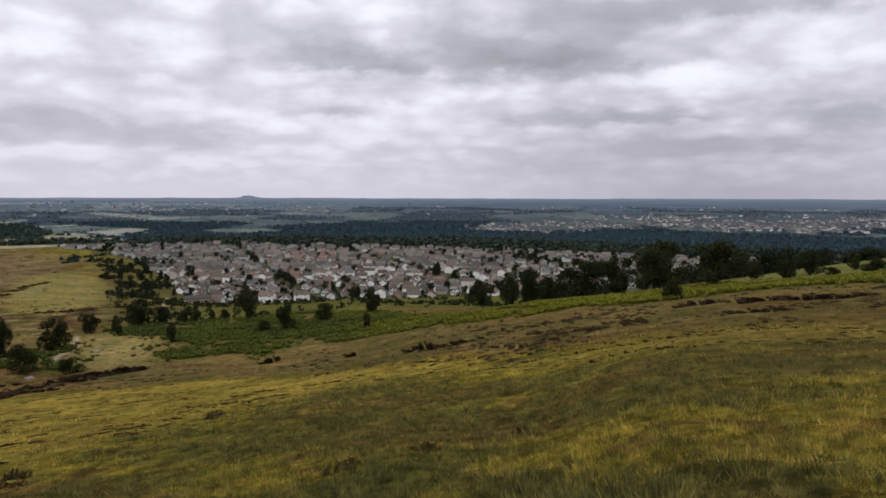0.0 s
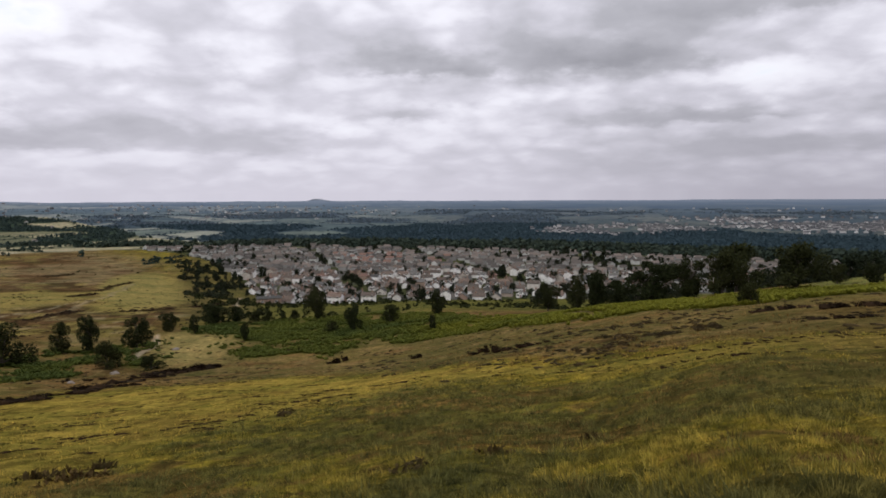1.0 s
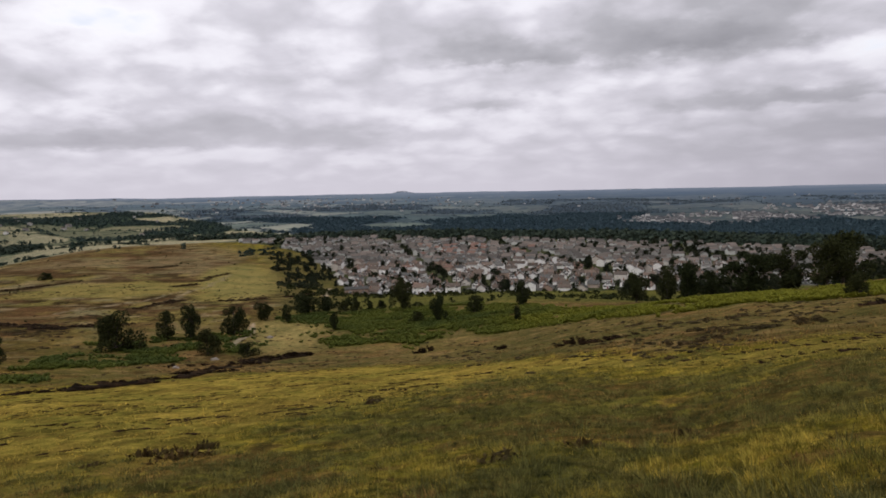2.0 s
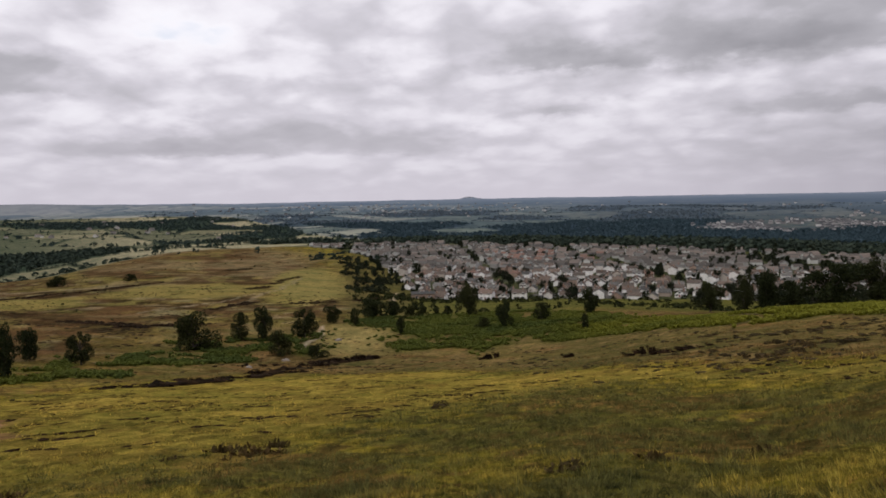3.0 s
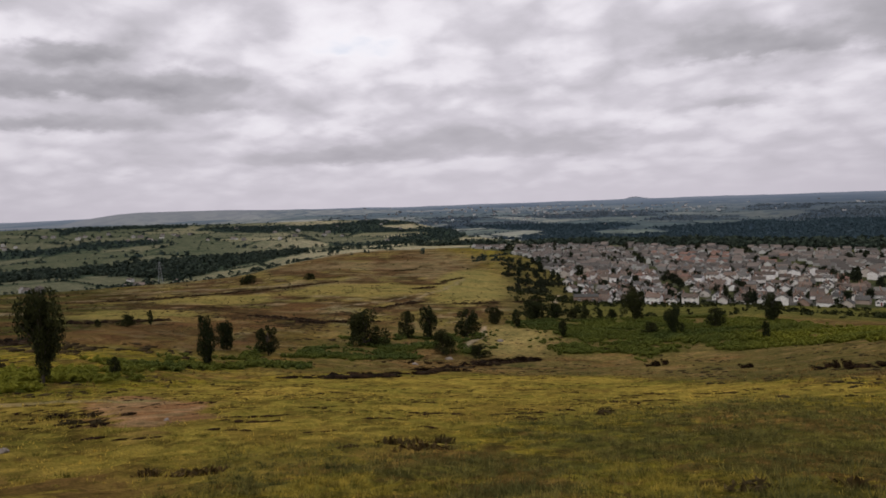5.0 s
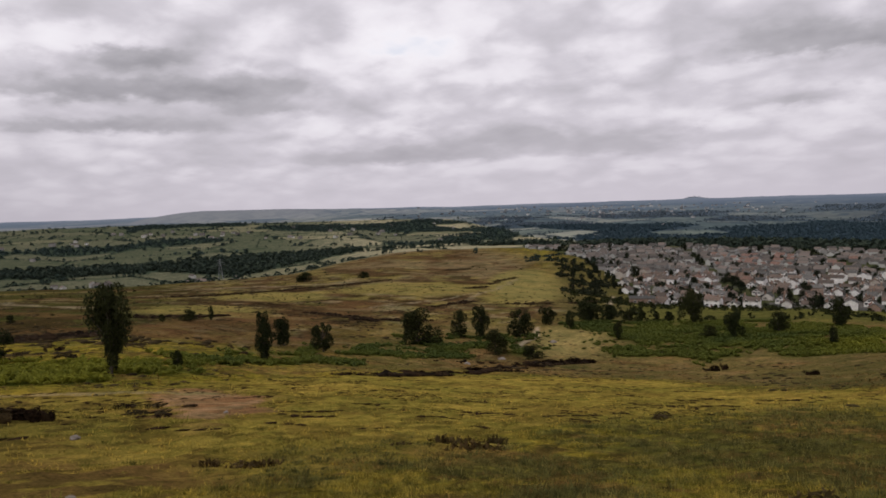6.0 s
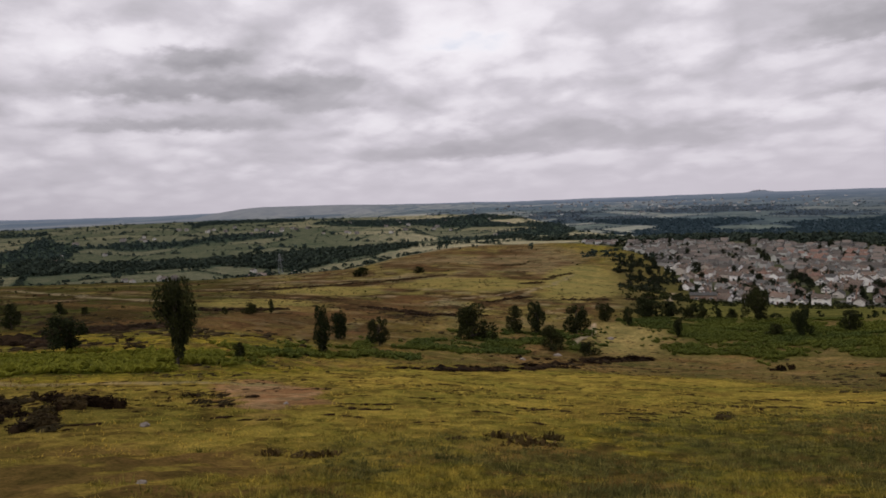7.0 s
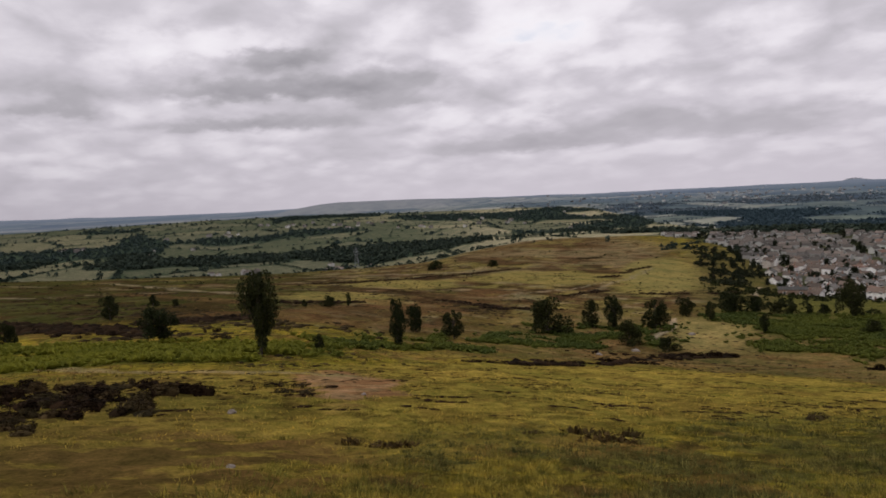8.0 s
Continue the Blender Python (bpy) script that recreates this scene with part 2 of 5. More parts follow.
def wood_value(x, y):
    """Over 0.5: woodland."""
    az, d = polar(x, y)
    n = fnoise(x / 260, y / 200, 41, 3)
    base = along(az, (-40, 0.50), (-22, 0.50), (-5, 0.58), (10, 0.60), (22, 0.54), (26, 0.37), (42, 0.30), (46, 0.30), (58, 0.30), (66, 0.32), (90, 0.33)) + 0.36 * (fnoise(x / 95, y / 80, 43, 3) - 0.5) * smooth(24, 27, az) * smooth(48, 42, az)
    v = n - 0.5 + base
    v = v + 0.3 * smooth(0, 1, 1 - np.abs(d - town_back(az) - 38) / 34) * smooth(-30, -18, az) * smooth(26, 20, az)
    v = v + 0.4 * smooth(0, 1, 1 - np.abs((d - 1350) / 380)) * smooth(24, 14, az)
    v = v - 0.35 * smooth(-2, -8, az) * smooth(1500, 1600, d) * smooth(2700, 2300, d)
    # the wood in the hollow behind the moor
    for a0, d0, wa, wd, k in ((54, 1075, 4.4, 130, 0.75), (47.5, 1130, 4.2, 80, 0.65), (68, 1085, 8, 55, 0.7), (72.5, 1520, 1.4, 330, 0.5), (73, 1200, 2.0, 130, 0.5), (56, 2120, 3.5, 90, 0.45),
                              (48, 1920, 5, 130, 0.5), (77, 1950, 5, 110, 0.42), (79, 1411, 5, 40, 0.42), (32, 1593, 2.6, 150, 0.34), (33.4, 1375, 2.4, 50, 0.30), (39.4, 1762, 3, 100, 0.4), (37.5, 2010, 2.2, 120, 0.4)):
        v = v + k * np.exp(-((az - a0) / wa) ** 2 - ((d - d0) / wd) ** 2)
    return np.where(d > np.where(az < 30, town_back(az) + 12, moor_edge(az) + 25), v, 0.0)


def backdrop_start(az):
    """Where the hazy distance takes over from the ground."""
    return along(az, (-42, 830), (-20, 850), (-6, 880), (14, 960), (22, 1010), (26, 1130), (30, 1400), (36, 2150), (42, 2230), (92, 2230))


FIELD = 150.0


def field_cells(x, y):
    """Two nearest hedged-field centres: cell number, and the gap between their distances."""
    gx, gy = x / FIELD, y / (FIELD * 1.0)
    i0, j0 = np.floor(gx), np.floor(gy)
    f1, f2, idn = np.full(x.shape, 9.0), np.full(x.shape, 9.0), np.zeros(x.shape)
    for di in (-1, 0, 1):
        for dj in (-1, 0, 1):
            i, j = i0 + di, j0 + dj
            cx, cy = i + hash2(i, j, 5) * 0.9, j + hash2(i, j, 6) * 0.9
            q = np.hypot(gx - cx, gy - cy)
            closer = q < f1
            f2 = np.where(closer, f1, np.minimum(f2, q))
            idn = np.where(closer, hash2(i, j, 7), idn)
            f1 = np.where(closer, q, f1)
    return idn, (f2 - f1) * FIELD


def slope_band(x, y, d0, w):
    """Bands of different grasses that follow the contour on the near slope."""
    az, d = polar(x, y)
    return np.exp(-((d - d0 - 0.06 * az - 3 * (fnoise(x / 5, y / 5, 211, 3) - 0.5)) / w) ** 2) * smooth(14, -6, az)


def worn_mask(x, y):
    """Pale worn grass where the paths meet."""
    az, d = polar(x, y)
    return smooth(1.2, 0.6, np.hypot((az - 26.6) / 3.6, (d - 162) / 32) + (fnoise(x / 2.6, y / 2.6, 51, 4) - 0.5) * 1.0)


def rush_value(x, y):
    return smooth(0.48, 0.60, fnoise(x / 1.2, y / 1.2, 55, 4) * 0.5 + fnoise(x / 5.0, y / 5.0, 56, 3) * 0.5 + along(polar(x, y)[0], (-40, -0.02), (-2, 0.0), (8, 0.08), (30, 0.09), (42, 0.04), (52, 0.0)) + slope_band(x, y, 24, 7) * 0.14 - slope_band(x, y, 13, 3.5) * 0.08)


def dead_value(x, y):
    return smooth(0.52, 0.63, fnoise(x / 0.9, y / 0.9, 51, 4) * 0.5 + fnoise(x / 6, y / 6, 59, 4) * 0.5 + slope_band(x, y, 14, 3.0) * 0.16 - slope_band(x, y, 22, 6) * 0.02)


def tussock(x, y):
    """Low between the tussocks, high on them."""
    return fnoise(x / 0.42, y / 0.42, 61, 3)


def near_line(x, y, a, b, w):
    """1 on the line from a to b, 0 past its width."""
    ax, ay, bx, by = *a, *b
    t = np.clip(((x - ax) * (bx - ax) + (y - ay) * (by - ay)) / ((bx - ax) ** 2 + (by - ay) ** 2), 0, 1)
    return smooth(w, w * 0.5, np.hypot(x - ax - t * (bx - ax), y - ay - t * (by - ay)))


def soil_mask(x, y):
    """Bare soil where people cut across."""
    az, d = polar(x, y)
    return smooth(1.25, 0.6, np.hypot((az - 56.9) / 4.5, (d - 44) / 12.5) + (fnoise(x / 2.6, y / 2.6, 51, 4) - 0.5) * 1.2)


# heather banks, worn tracks and red-brown sedge across the moor: two ends each
DARK_BANKS = [((-290, 171), (-298, 250), 3.0), ((-298, 250), (-299, 329), 3.0), ((-162, 145), (-134, 137), 2.2), ((-134, 137), (-127, 156), 2.2), ((-160, 208), (-167, 242), 2.0), ((-143, 239), (-136, 252), 1.8),
              ((-215, 307), (-218, 328), 2.0), ((-332, 446), (-327, 467), 3.5), ((-230, 351), (-252, 421), 1.8), ((-133, 272), (-137, 304), 1.8), ((-141, 19), (-112, 25), 3.0), ((-112, 25), (-97, 30), 2.2),
              ((-113, 37), (-116, 53), 1.8), ((-155, 83), (-161, 107), 1.6),
              ((-57.5, 62), (-57, 72), 0.35), ((-57, 80), (-58.5, 96), 0.4), ((-60, 107), (-54, 116), 1.2)]
PALE_TRACKS = [((-379, 223), (-318, 286), 3.0), ((-318, 286), (-301, 314), 3.0), ((-161, 220), (-241, 405), 1.0), ((-170, 180), (-194, 292), 0.8), ((-424, 117), (-208, 99), 2.4), ((-293, 42), (-255, 54), 2.0),
               ((-69, 9), (-52, 14), 0.9), ((-52, 14), (-47, 30), 0.9)]
BROWN_SEDGE = [((-269, 76), (-164, 75), 4), ((-136, 48), (-124, 56), 6), ((-117, 62), (-107, 79), 9), ((-138, 89), (-148, 126), 9), ((-123, 75), (-132, 99), 11), ((-164, 120), (-126, 117), 7), ((-190, 190), (-150, 150), 9)]


def ragged_lines(x, y, lines, spread=1.5):
    k = np.minimum(1.0, 0.3 + np.hypot(x, y) / 150)
    qx, qy = x + 9 * k * (fnoise(x / 14, y / 14, 201, 4) - 0.5), y + 9 * k * (fnoise(x / 14, y / 14, 203, 4) - 0.5)
    m = np.zeros(np.shape(x))
    for a, b, w in lines:
        m = np.maximum(m, near_line(qx, qy, a, b, w * spread))
    return m


def trodden(x, y):
    """Trampled brown ground close below the walker."""
    az, d = polar(x, y)
    return smooth(1.2, 0.5, np.hypot((az - 72) / 18, (d - 15.5) / 7.5)) * smooth(0.35, 0.48, fnoise(x / 1.1, y / 1.1, 161, 4))
# ---------- materials ----------
def material(name, rough=0.9, build=None, spec=0.25):
    mat = bpy.data.materials.new(name)
    mat.use_nodes = True
    nt = mat.node_tree
    b = nt.nodes["Principled BSDF"]
    b.inputs["Roughness"].default_value = rough
    b.inputs["Specular IOR Level"].default_value = spec
    if build:
        build(nt, nt.nodes, nt.links, b)
    return mat


def ramp_node(n, stops):
    r = n.new("ShaderNodeValToRGB")
    e = r.color_ramp.elements
    e[0].position, e[0].color = stops[0][0], (*stops[0][1], 1)
    e[1].position, e[1].color = stops[-1][0], (*stops[-1][1], 1)
    for p, c in stops[1:-1]:
        k = e.new(p)
        k.color = (*c, 1)
    return r


def noise_node(n, l, scale, detail=4.0, rough=0.6, coord="Object", stretch=None):
    tc = n.new("ShaderNodeTexCoord")
    k = n.new("ShaderNodeTexNoise")
    k.inputs["Scale"].default_value, k.inputs["Detail"].default_value, k.inputs["Roughness"].default_value = scale, detail, rough
    if stretch:
        mp = n.new("ShaderNodeMapping")
        mp.inputs["Scale"].default_value = stretch
        l.new(tc.outputs[coord], mp.inputs[0])
        l.new(mp.outputs[0], k.inputs["Vector"])
    else:
        l.new(tc.outputs[coord], k.inputs["Vector"])
    return k.outputs["Fac"]


def blend(n, l, fac, a, b, mode="MIX"):
    k = n.new("ShaderNodeMixRGB")
    k.blend_type = mode
    for i, v in enumerate((fac, a, b)):
        if isinstance(v, (int, float)):
            k.inputs[i].default_value = v
        elif isinstance(v, tuple):
            k.inputs[i].default_value = (*v, 1)
        else:
            l.new(v, k.inputs[i])
    return k.outputs[0]


def bump(n, l, b, height_out, strength, distance):
    k = n.new("ShaderNodeBump")
    k.inputs["Strength"].default_value, k.inputs["Distance"].default_value = strength, distance
    l.new(height_out, k.inputs["Height"])
    l.new(k.outputs[0], b.inputs["Normal"])


def ground_nodes(nt, n, l, b):
    at = n.new("ShaderNodeAttribute")
    at.attribute_name = "tint"
    fine = ramp_node(n, [(0.34, (0.6, 0.6, 0.6)), (0.5, (1, 1, 1)), (0.66, (1.45, 1.4, 1.3))])
    l.new(noise_node(n, l, 9.0, 6.0, 0.75), fine.inputs[0])
    mid = ramp_node(n, [(0.38, (0.66, 0.70, 0.66)), (0.62, (1.34, 1.28, 1.24))])
    l.new(noise_node(n, l, 0.9, 6.0, 0.7), mid.inputs[0])
    wide = ramp_node(n, [(0.38, (0.74, 0.80, 0.76)), (0.62, (1.26, 1.18, 1.14))])
    l.new(noise_node(n, l, 0.06, 6.0, 0.7), wide.inputs[0])
    c = blend(n, l, 1.0, at.outputs["Color"], fine.outputs[0], "MULTIPLY")
    c = blend(n, l, 1.0, c, mid.outputs[0], "MULTIPLY")
    c = blend(n, l, 1.0, c, wide.outputs[0], "MULTIPLY")
    l.new(c, b.inputs["Base Color"])
    bump(n, l, b, noise_node(n, l, 6.0, 8.0, 0.8), 0.9, 0.12)


def leaf_nodes(dark, light, trans=0.25, patchy=False):
    def build(nt, n, l, b):
        g = n.new("ShaderNodeNewGeometry")
        oi = n.new("ShaderNodeObjectInfo")
        r = ramp_node(n, [(0.0, dark), (0.6, tuple((p + q) / 2 for p, q in zip(dark, light))), (1.0, light)])
        l.new(g.outputs["Random Per Island"], r.inputs[0])
        tone = ramp_node(n, [(0.0, (0.75, 0.82, 0.8)), (1.0, (1.2, 1.12, 1.05))])
        l.new(oi.outputs["Random"], tone.inputs[0])
        c = blend(n, l, 1.0, r.outputs[0], tone.outputs[0], "MULTIPLY")
        if patchy:
            for scale, lo, hi in ((3.0, (0.44, 0.46, 0.46), (1.62, 1.56, 1.40)), (0.6, (0.74, 0.80, 0.80), (1.26, 1.18, 1.06))):
                k = ramp_node(n, [(0.43, lo), (0.57, hi)])
                l.new(noise_node(n, l, scale, 5.0, 0.65), k.inputs[0])
                c = blend(n, l, 1.0, c, k.outputs[0], "MULTIPLY")
        l.new(c, b.inputs["Base Color"])
        if trans:
            t = n.new("ShaderNodeBsdfTranslucent")
            l.new(c, t.inputs[0])
            mx = n.new("ShaderNodeMixShader")
            mx.inputs[0].default_value = trans
            l.new(b.outputs[0], mx.inputs[1])
            l.new(t.outputs[0], mx.inputs[2])
            l.new(mx.outputs[0], n["Material Output"].inputs[0])
    return build


def bracken_nodes(nt, n, l, b):
    g = n.new("ShaderNodeNewGeometry")
    r = ramp_node(n, [(0.0, (0.72, 0.75, 0.72)), (1.0, (1.25, 1.22, 1.2))])
    l.new(g.outputs["Random Per Island"], r.inputs[0])
    at = n.new("ShaderNodeAttribute")
    at.attribute_name = "tint"
    c = blend(n, l, 1.0, at.outputs["Color"], r.outputs[0], "MULTIPLY")
    l.new(c, b.inputs["Base Color"])
    t = n.new("ShaderNodeBsdfTranslucent")
    l.new(c, t.inputs[0])
    mx = n.new("ShaderNodeMixShader")
    mx.inputs[0].default_value = 0.35
    l.new(b.outputs[0], mx.inputs[1])
    l.new(t.outputs[0], mx.inputs[2])
    l.new(mx.outputs[0], n["Material Output"].inputs[0])


def worn_nodes(stops, scale=1.5, fine=14.0, stretch=None, relief=0.02, per_object=True):
    def build(nt, n, l, b):
        r = ramp_node(n, stops)
        oi = n.new("ShaderNodeObjectInfo")
        if per_object:
            l.new(oi.outputs["Random"], r.inputs[0])
        else:
            l.new(noise_node(n, l, scale, 4.0), r.inputs[0])
        st = ramp_node(n, [(0.3, (0.74, 0.73, 0.70)), (0.62, (1.08, 1.08, 1.08))])
        l.new(noise_node(n, l, scale, 5.0, 0.65, stretch=stretch), st.inputs[0])
        gr = ramp_node(n, [(0.3, (0.86, 0.86, 0.86)), (0.7, (1.12, 1.12, 1.12))])
        fo = noise_node(n, l, fine, 4.0)
        l.new(fo, gr.inputs[0])
        c = blend(n, l, 1.0, r.outputs[0], st.outputs[0], "MULTIPLY")
        c = blend(n, l, 1.0, c, gr.outputs[0], "MULTIPLY")
        l.new(c, b.inputs["Base Color"])
        bump(n, l, b, fo, 0.5, relief)
    return build


def tile_nodes(stops):
    """Roof tiles: courses across the slope, moss in patches."""
    def build(nt, n, l, b):
        r = ramp_node(n, stops)
        oi = n.new("ShaderNodeObjectInfo")
        l.new(oi.outputs["Random"], r.inputs[0])
        tc = n.new("ShaderNodeTexCoord")
        w = n.new("ShaderNodeTexWave")
        w.bands_direction = "Z"
        w.inputs["Scale"].default_value, w.inputs["Distortion"].default_value = 2.2, 0.4
        l.new(tc.outputs["Object"], w.inputs["Vector"])
        wr = ramp_node(n, [(0.0, (0.7, 0.7, 0.7)), (0.35, (1, 1, 1)), (1.0, (1.08, 1.08, 1.08))])
        l.new(w.outputs["Fac"], wr.inputs[0])
        ms = ramp_node(n, [(0.35, (0.72, 0.76, 0.66)), (0.65, (1.1, 1.08, 1.08))])
        l.new(noise_node(n, l, 1.1, 5.0, 0.7), ms.inputs[0])
        c = blend(n, l, 1.0, r.outputs[0], wr.outputs[0], "MULTIPLY")
        c = blend(n, l, 1.0, c, ms.outputs[0], "MULTIPLY")
        l.new(c, b.inputs["Base Color"])
        bump(n, l, b, w.outputs["Fac"], 0.6, 0.04)
    return build


MAT_GROUND = material("hill_ground", 1.0, ground_nodes, 0.0)
MAT_BIRCH = material("birch_leaves", 0.85, leaf_nodes((0.015, 0.020, 0.008), (0.046, 0.052, 0.018), 0.2), 0.08)
MAT_GORSE = material("gorse_needles", 0.9, leaf_nodes((0.014, 0.018, 0.007), (0.046, 0.052, 0.018), 0.15), 0.05)
MAT_TOWN_LEAF = material("garden_leaves", 0.9, leaf_nodes((0.014, 0.019, 0.012), (0.038, 0.045, 0.024), 0.1), 0.05)
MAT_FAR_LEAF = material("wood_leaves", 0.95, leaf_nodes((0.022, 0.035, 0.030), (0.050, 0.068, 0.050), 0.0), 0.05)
# the same leaves farther off: haze put into the colour, bluer and paler
MAT_MILE_LEAF = material("faint_haze_wood_leaves", 0.95, leaf_nodes((0.034, 0.052, 0.050), (0.066, 0.088, 0.076), 0.0), 0.0)
MAT_MILES_LEAF = material("haze_wood_leaves", 0.95, leaf_nodes((0.048, 0.074, 0.092), (0.072, 0.100, 0.120), 0.0), 0.0)
MAT_MILES_LEAF_HAZED = material("thick_haze_wood_leaves", 0.95, leaf_nodes((0.078, 0.106, 0.132), (0.108, 0.138, 0.164), 0.0), 0.0)
MAT_BARK = material("bark", 0.9, worn_nodes([(0.0, (0.045, 0.036, 0.028)), (1.0, (0.09, 0.075, 0.06))], 3.0, 22.0))
MAT_GRASS = material("grass_blades", 0.8, leaf_nodes((0.190, 0.156, 0.032), (0.360, 0.292, 0.068), 0.35, True), 0.1)
MAT_RUSH = material("rush_blades", 0.8, leaf_nodes((0.096, 0.090, 0.030), (0.195, 0.178, 0.060), 0.35, True), 0.1)
MAT_DRY = material("dead_grass", 0.9, leaf_nodes((0.100, 0.064, 0.025), (0.27, 0.175, 0.066), 0.3, True), 0.05)
MAT_HEATH = material("heath_grass", 0.9, leaf_nodes((0.098, 0.061, 0.023), (0.235, 0.150, 0.056), 0.3, True), 0.05)
MAT_BANK = material("bank_heather", 0.95, leaf_nodes((0.011, 0.008, 0.005), (0.040, 0.024, 0.013), 0.0), 0.03)
MAT_HEATHER = material("heather_sprigs", 0.95, leaf_nodes((0.008, 0.006, 0.004), (0.032, 0.020, 0.011), 0.0), 0.03)
MAT_MOORHEATH = material("moor_heather", 0.95, leaf_nodes((0.022, 0.017, 0.009), (0.074, 0.053, 0.024), 0.0), 0.03)
MAT_SPRIG = material("loose_sprigs", 0.95, leaf_nodes((0.036, 0.026, 0.011), (0.115, 0.078, 0.032), 0.1), 0.03)
MAT_BRACKEN = material("bracken_fronds", 0.8, bracken_nodes, 0.1)
MAT_RENDER = material("wall_render", 0.9, worn_nodes([(0.0, (0.86, 0.85, 0.83)), (0.60, (0.78, 0.76, 0.72)), (0.76, (0.50, 0.45, 0.39)), (0.86, (0.36, 0.27, 0.21)), (1.0, (0.28, 0.19, 0.145))], 0.7, 5.0))
MAT_TILE = material("roof_tiles", 0.9, tile_nodes([(0.0, (0.095, 0.080, 0.072)), (0.35, (0.170, 0.130, 0.112)), (0.65, (0.120, 0.102, 0.092)), (1.0, (0.215, 0.160, 0.135))]), 0.0)
MAT_TILE_RED = material("red_roof_tiles", 0.9, tile_nodes([(0.0, (0.215, 0.130, 0.108)), (1.0, (0.25, 0.168, 0.142))]), 0.0)
MAT_SLATE = material("grey_roof_tiles", 0.85, tile_nodes([(0.0, (0.090, 0.088, 0.088)), (1.0, (0.200, 0.188, 0.180))]), 0.0)
MAT_BRICK = material("chimney_brick", 0.9, worn_nodes([(0.0, (0.25, 0.14, 0.10)), (1.0, (0.36, 0.24, 0.18))], 2.0, 9.0))
MAT_FRAME = material("white_frames", 0.5, worn_nodes([(0.0, (0.78, 0.78, 0.76)), (1.0, (0.82, 0.82, 0.80))], 3.0, 10.0))
MAT_DOOR = material("painted_door", 0.5, worn_nodes([(0.0, (0.10, 0.05, 0.03)), (0.5, (0.25, 0.05, 0.04)), (1.0, (0.05, 0.09, 0.12))], 3.0, 10.0))
MAT_PANE = material("window_glass", 0.08, None, 0.6)
MAT_PANE.node_tree.nodes["Principled BSDF"].inputs["Base Color"].default_value = (0.03, 0.035, 0.04, 1)
# far-off walls and roofs: haze is mixed into these base colours
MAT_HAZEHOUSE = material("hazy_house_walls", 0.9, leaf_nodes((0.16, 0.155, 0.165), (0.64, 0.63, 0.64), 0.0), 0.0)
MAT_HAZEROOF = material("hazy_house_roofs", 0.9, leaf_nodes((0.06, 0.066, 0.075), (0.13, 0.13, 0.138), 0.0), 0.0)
MAT_FARHOUSE = material("distant_house_walls", 0.9, leaf_nodes((0.17, 0.155, 0.15), (0.62, 0.61, 0.59), 0.0), 0.0)
MAT_FARROOF = material("distant_house_roofs", 0.9, leaf_nodes((0.085, 0.078, 0.074), (0.215, 0.175, 0.155), 0.0), 0.0)
# near-black brown for lumps that stand in for shaded turf edges
MAT_TURF_SHADE = material("turf_edge_shade", 1.0, worn_nodes([(0.2, (0.016, 0.010, 0.006)), (0.8, (0.045, 0.028, 0.016))], 2.5, 14.0, per_object=False, relief=0.05), 0.0)
MAT_STONE = material("pale_stone", 0.9, worn_nodes([(0.0, (0.19, 0.16, 0.13)), (1.0, (0.27, 0.235, 0.20))], 2.0, 9.0))


# ---------- mesh helpers ----------
def mesh_data(name, verts, faces, mats=(), face_mat=None, smooth_faces=False):
    """A mesh from arrays: faces all with the same number of corners."""
    verts, faces = np.asarray(verts, np.float32), np.asarray(faces, np.int32)
    me = bpy.data.meshes.new(name)
    k = faces.shape[1]
    me.vertices.add(len(verts))
    me.vertices.foreach_set("co", verts.ravel())
    me.loops.add(faces.size)
    me.loops.foreach_set("vertex_index", faces.ravel())
    me.polygons.add(len(faces))
    me.polygons.foreach_set("loop_start", np.arange(0, faces.size, k, dtype=np.int32))
    me.polygons.foreach_set("loop_total", np.full(len(faces), k, np.int32))
    if smooth_faces:
        me.polygons.foreach_set("use_smooth", np.ones(len(faces), bool))
    for m in mats:
        me.materials.append(m)
    if face_mat is not None:
        me.polygons.foreach_set("material_index", np.asarray(face_mat, np.int32))
    me.update(calc_edges=True)
    return me


def part(name, data, mat, parent, label=""):
    """One mesh object under a thing or a part; data is a bmesh or a mesh."""
    if isinstance(data, bmesh.types.BMesh):
        me = bpy.data.meshes.new(name)
        data.to_mesh(me)
        data.free()
    else:
        me = data
    if mat and not me.materials:
        me.materials.append(mat)
    ob = new(name, me)
    ob.parent = parent
    return tagged(ob, label)


def box(bm, x0, y0, z0, x1, y1, z1):
    v = [bm.verts.new(p) for p in ((x0, y0, z0), (x1, y0, z0), (x1, y1, z0), (x0, y1, z0), (x0, y0, z1), (x1, y0, z1), (x1, y1, z1), (x0, y1, z1))]
    for f in ((3, 2, 1, 0), (4, 5, 6, 7), (0, 1, 5, 4), (1, 2, 6, 5), (2, 3, 7, 6), (3, 0, 4, 7)):
        bm.faces.new([v[i] for i in f])
# ---------- the ground, one sheet to the horizon ----------
def lerp(a, b, t):
    t = np.asarray(t)[..., None]
    return a * (1 - t) + np.asarray(b, float) * t


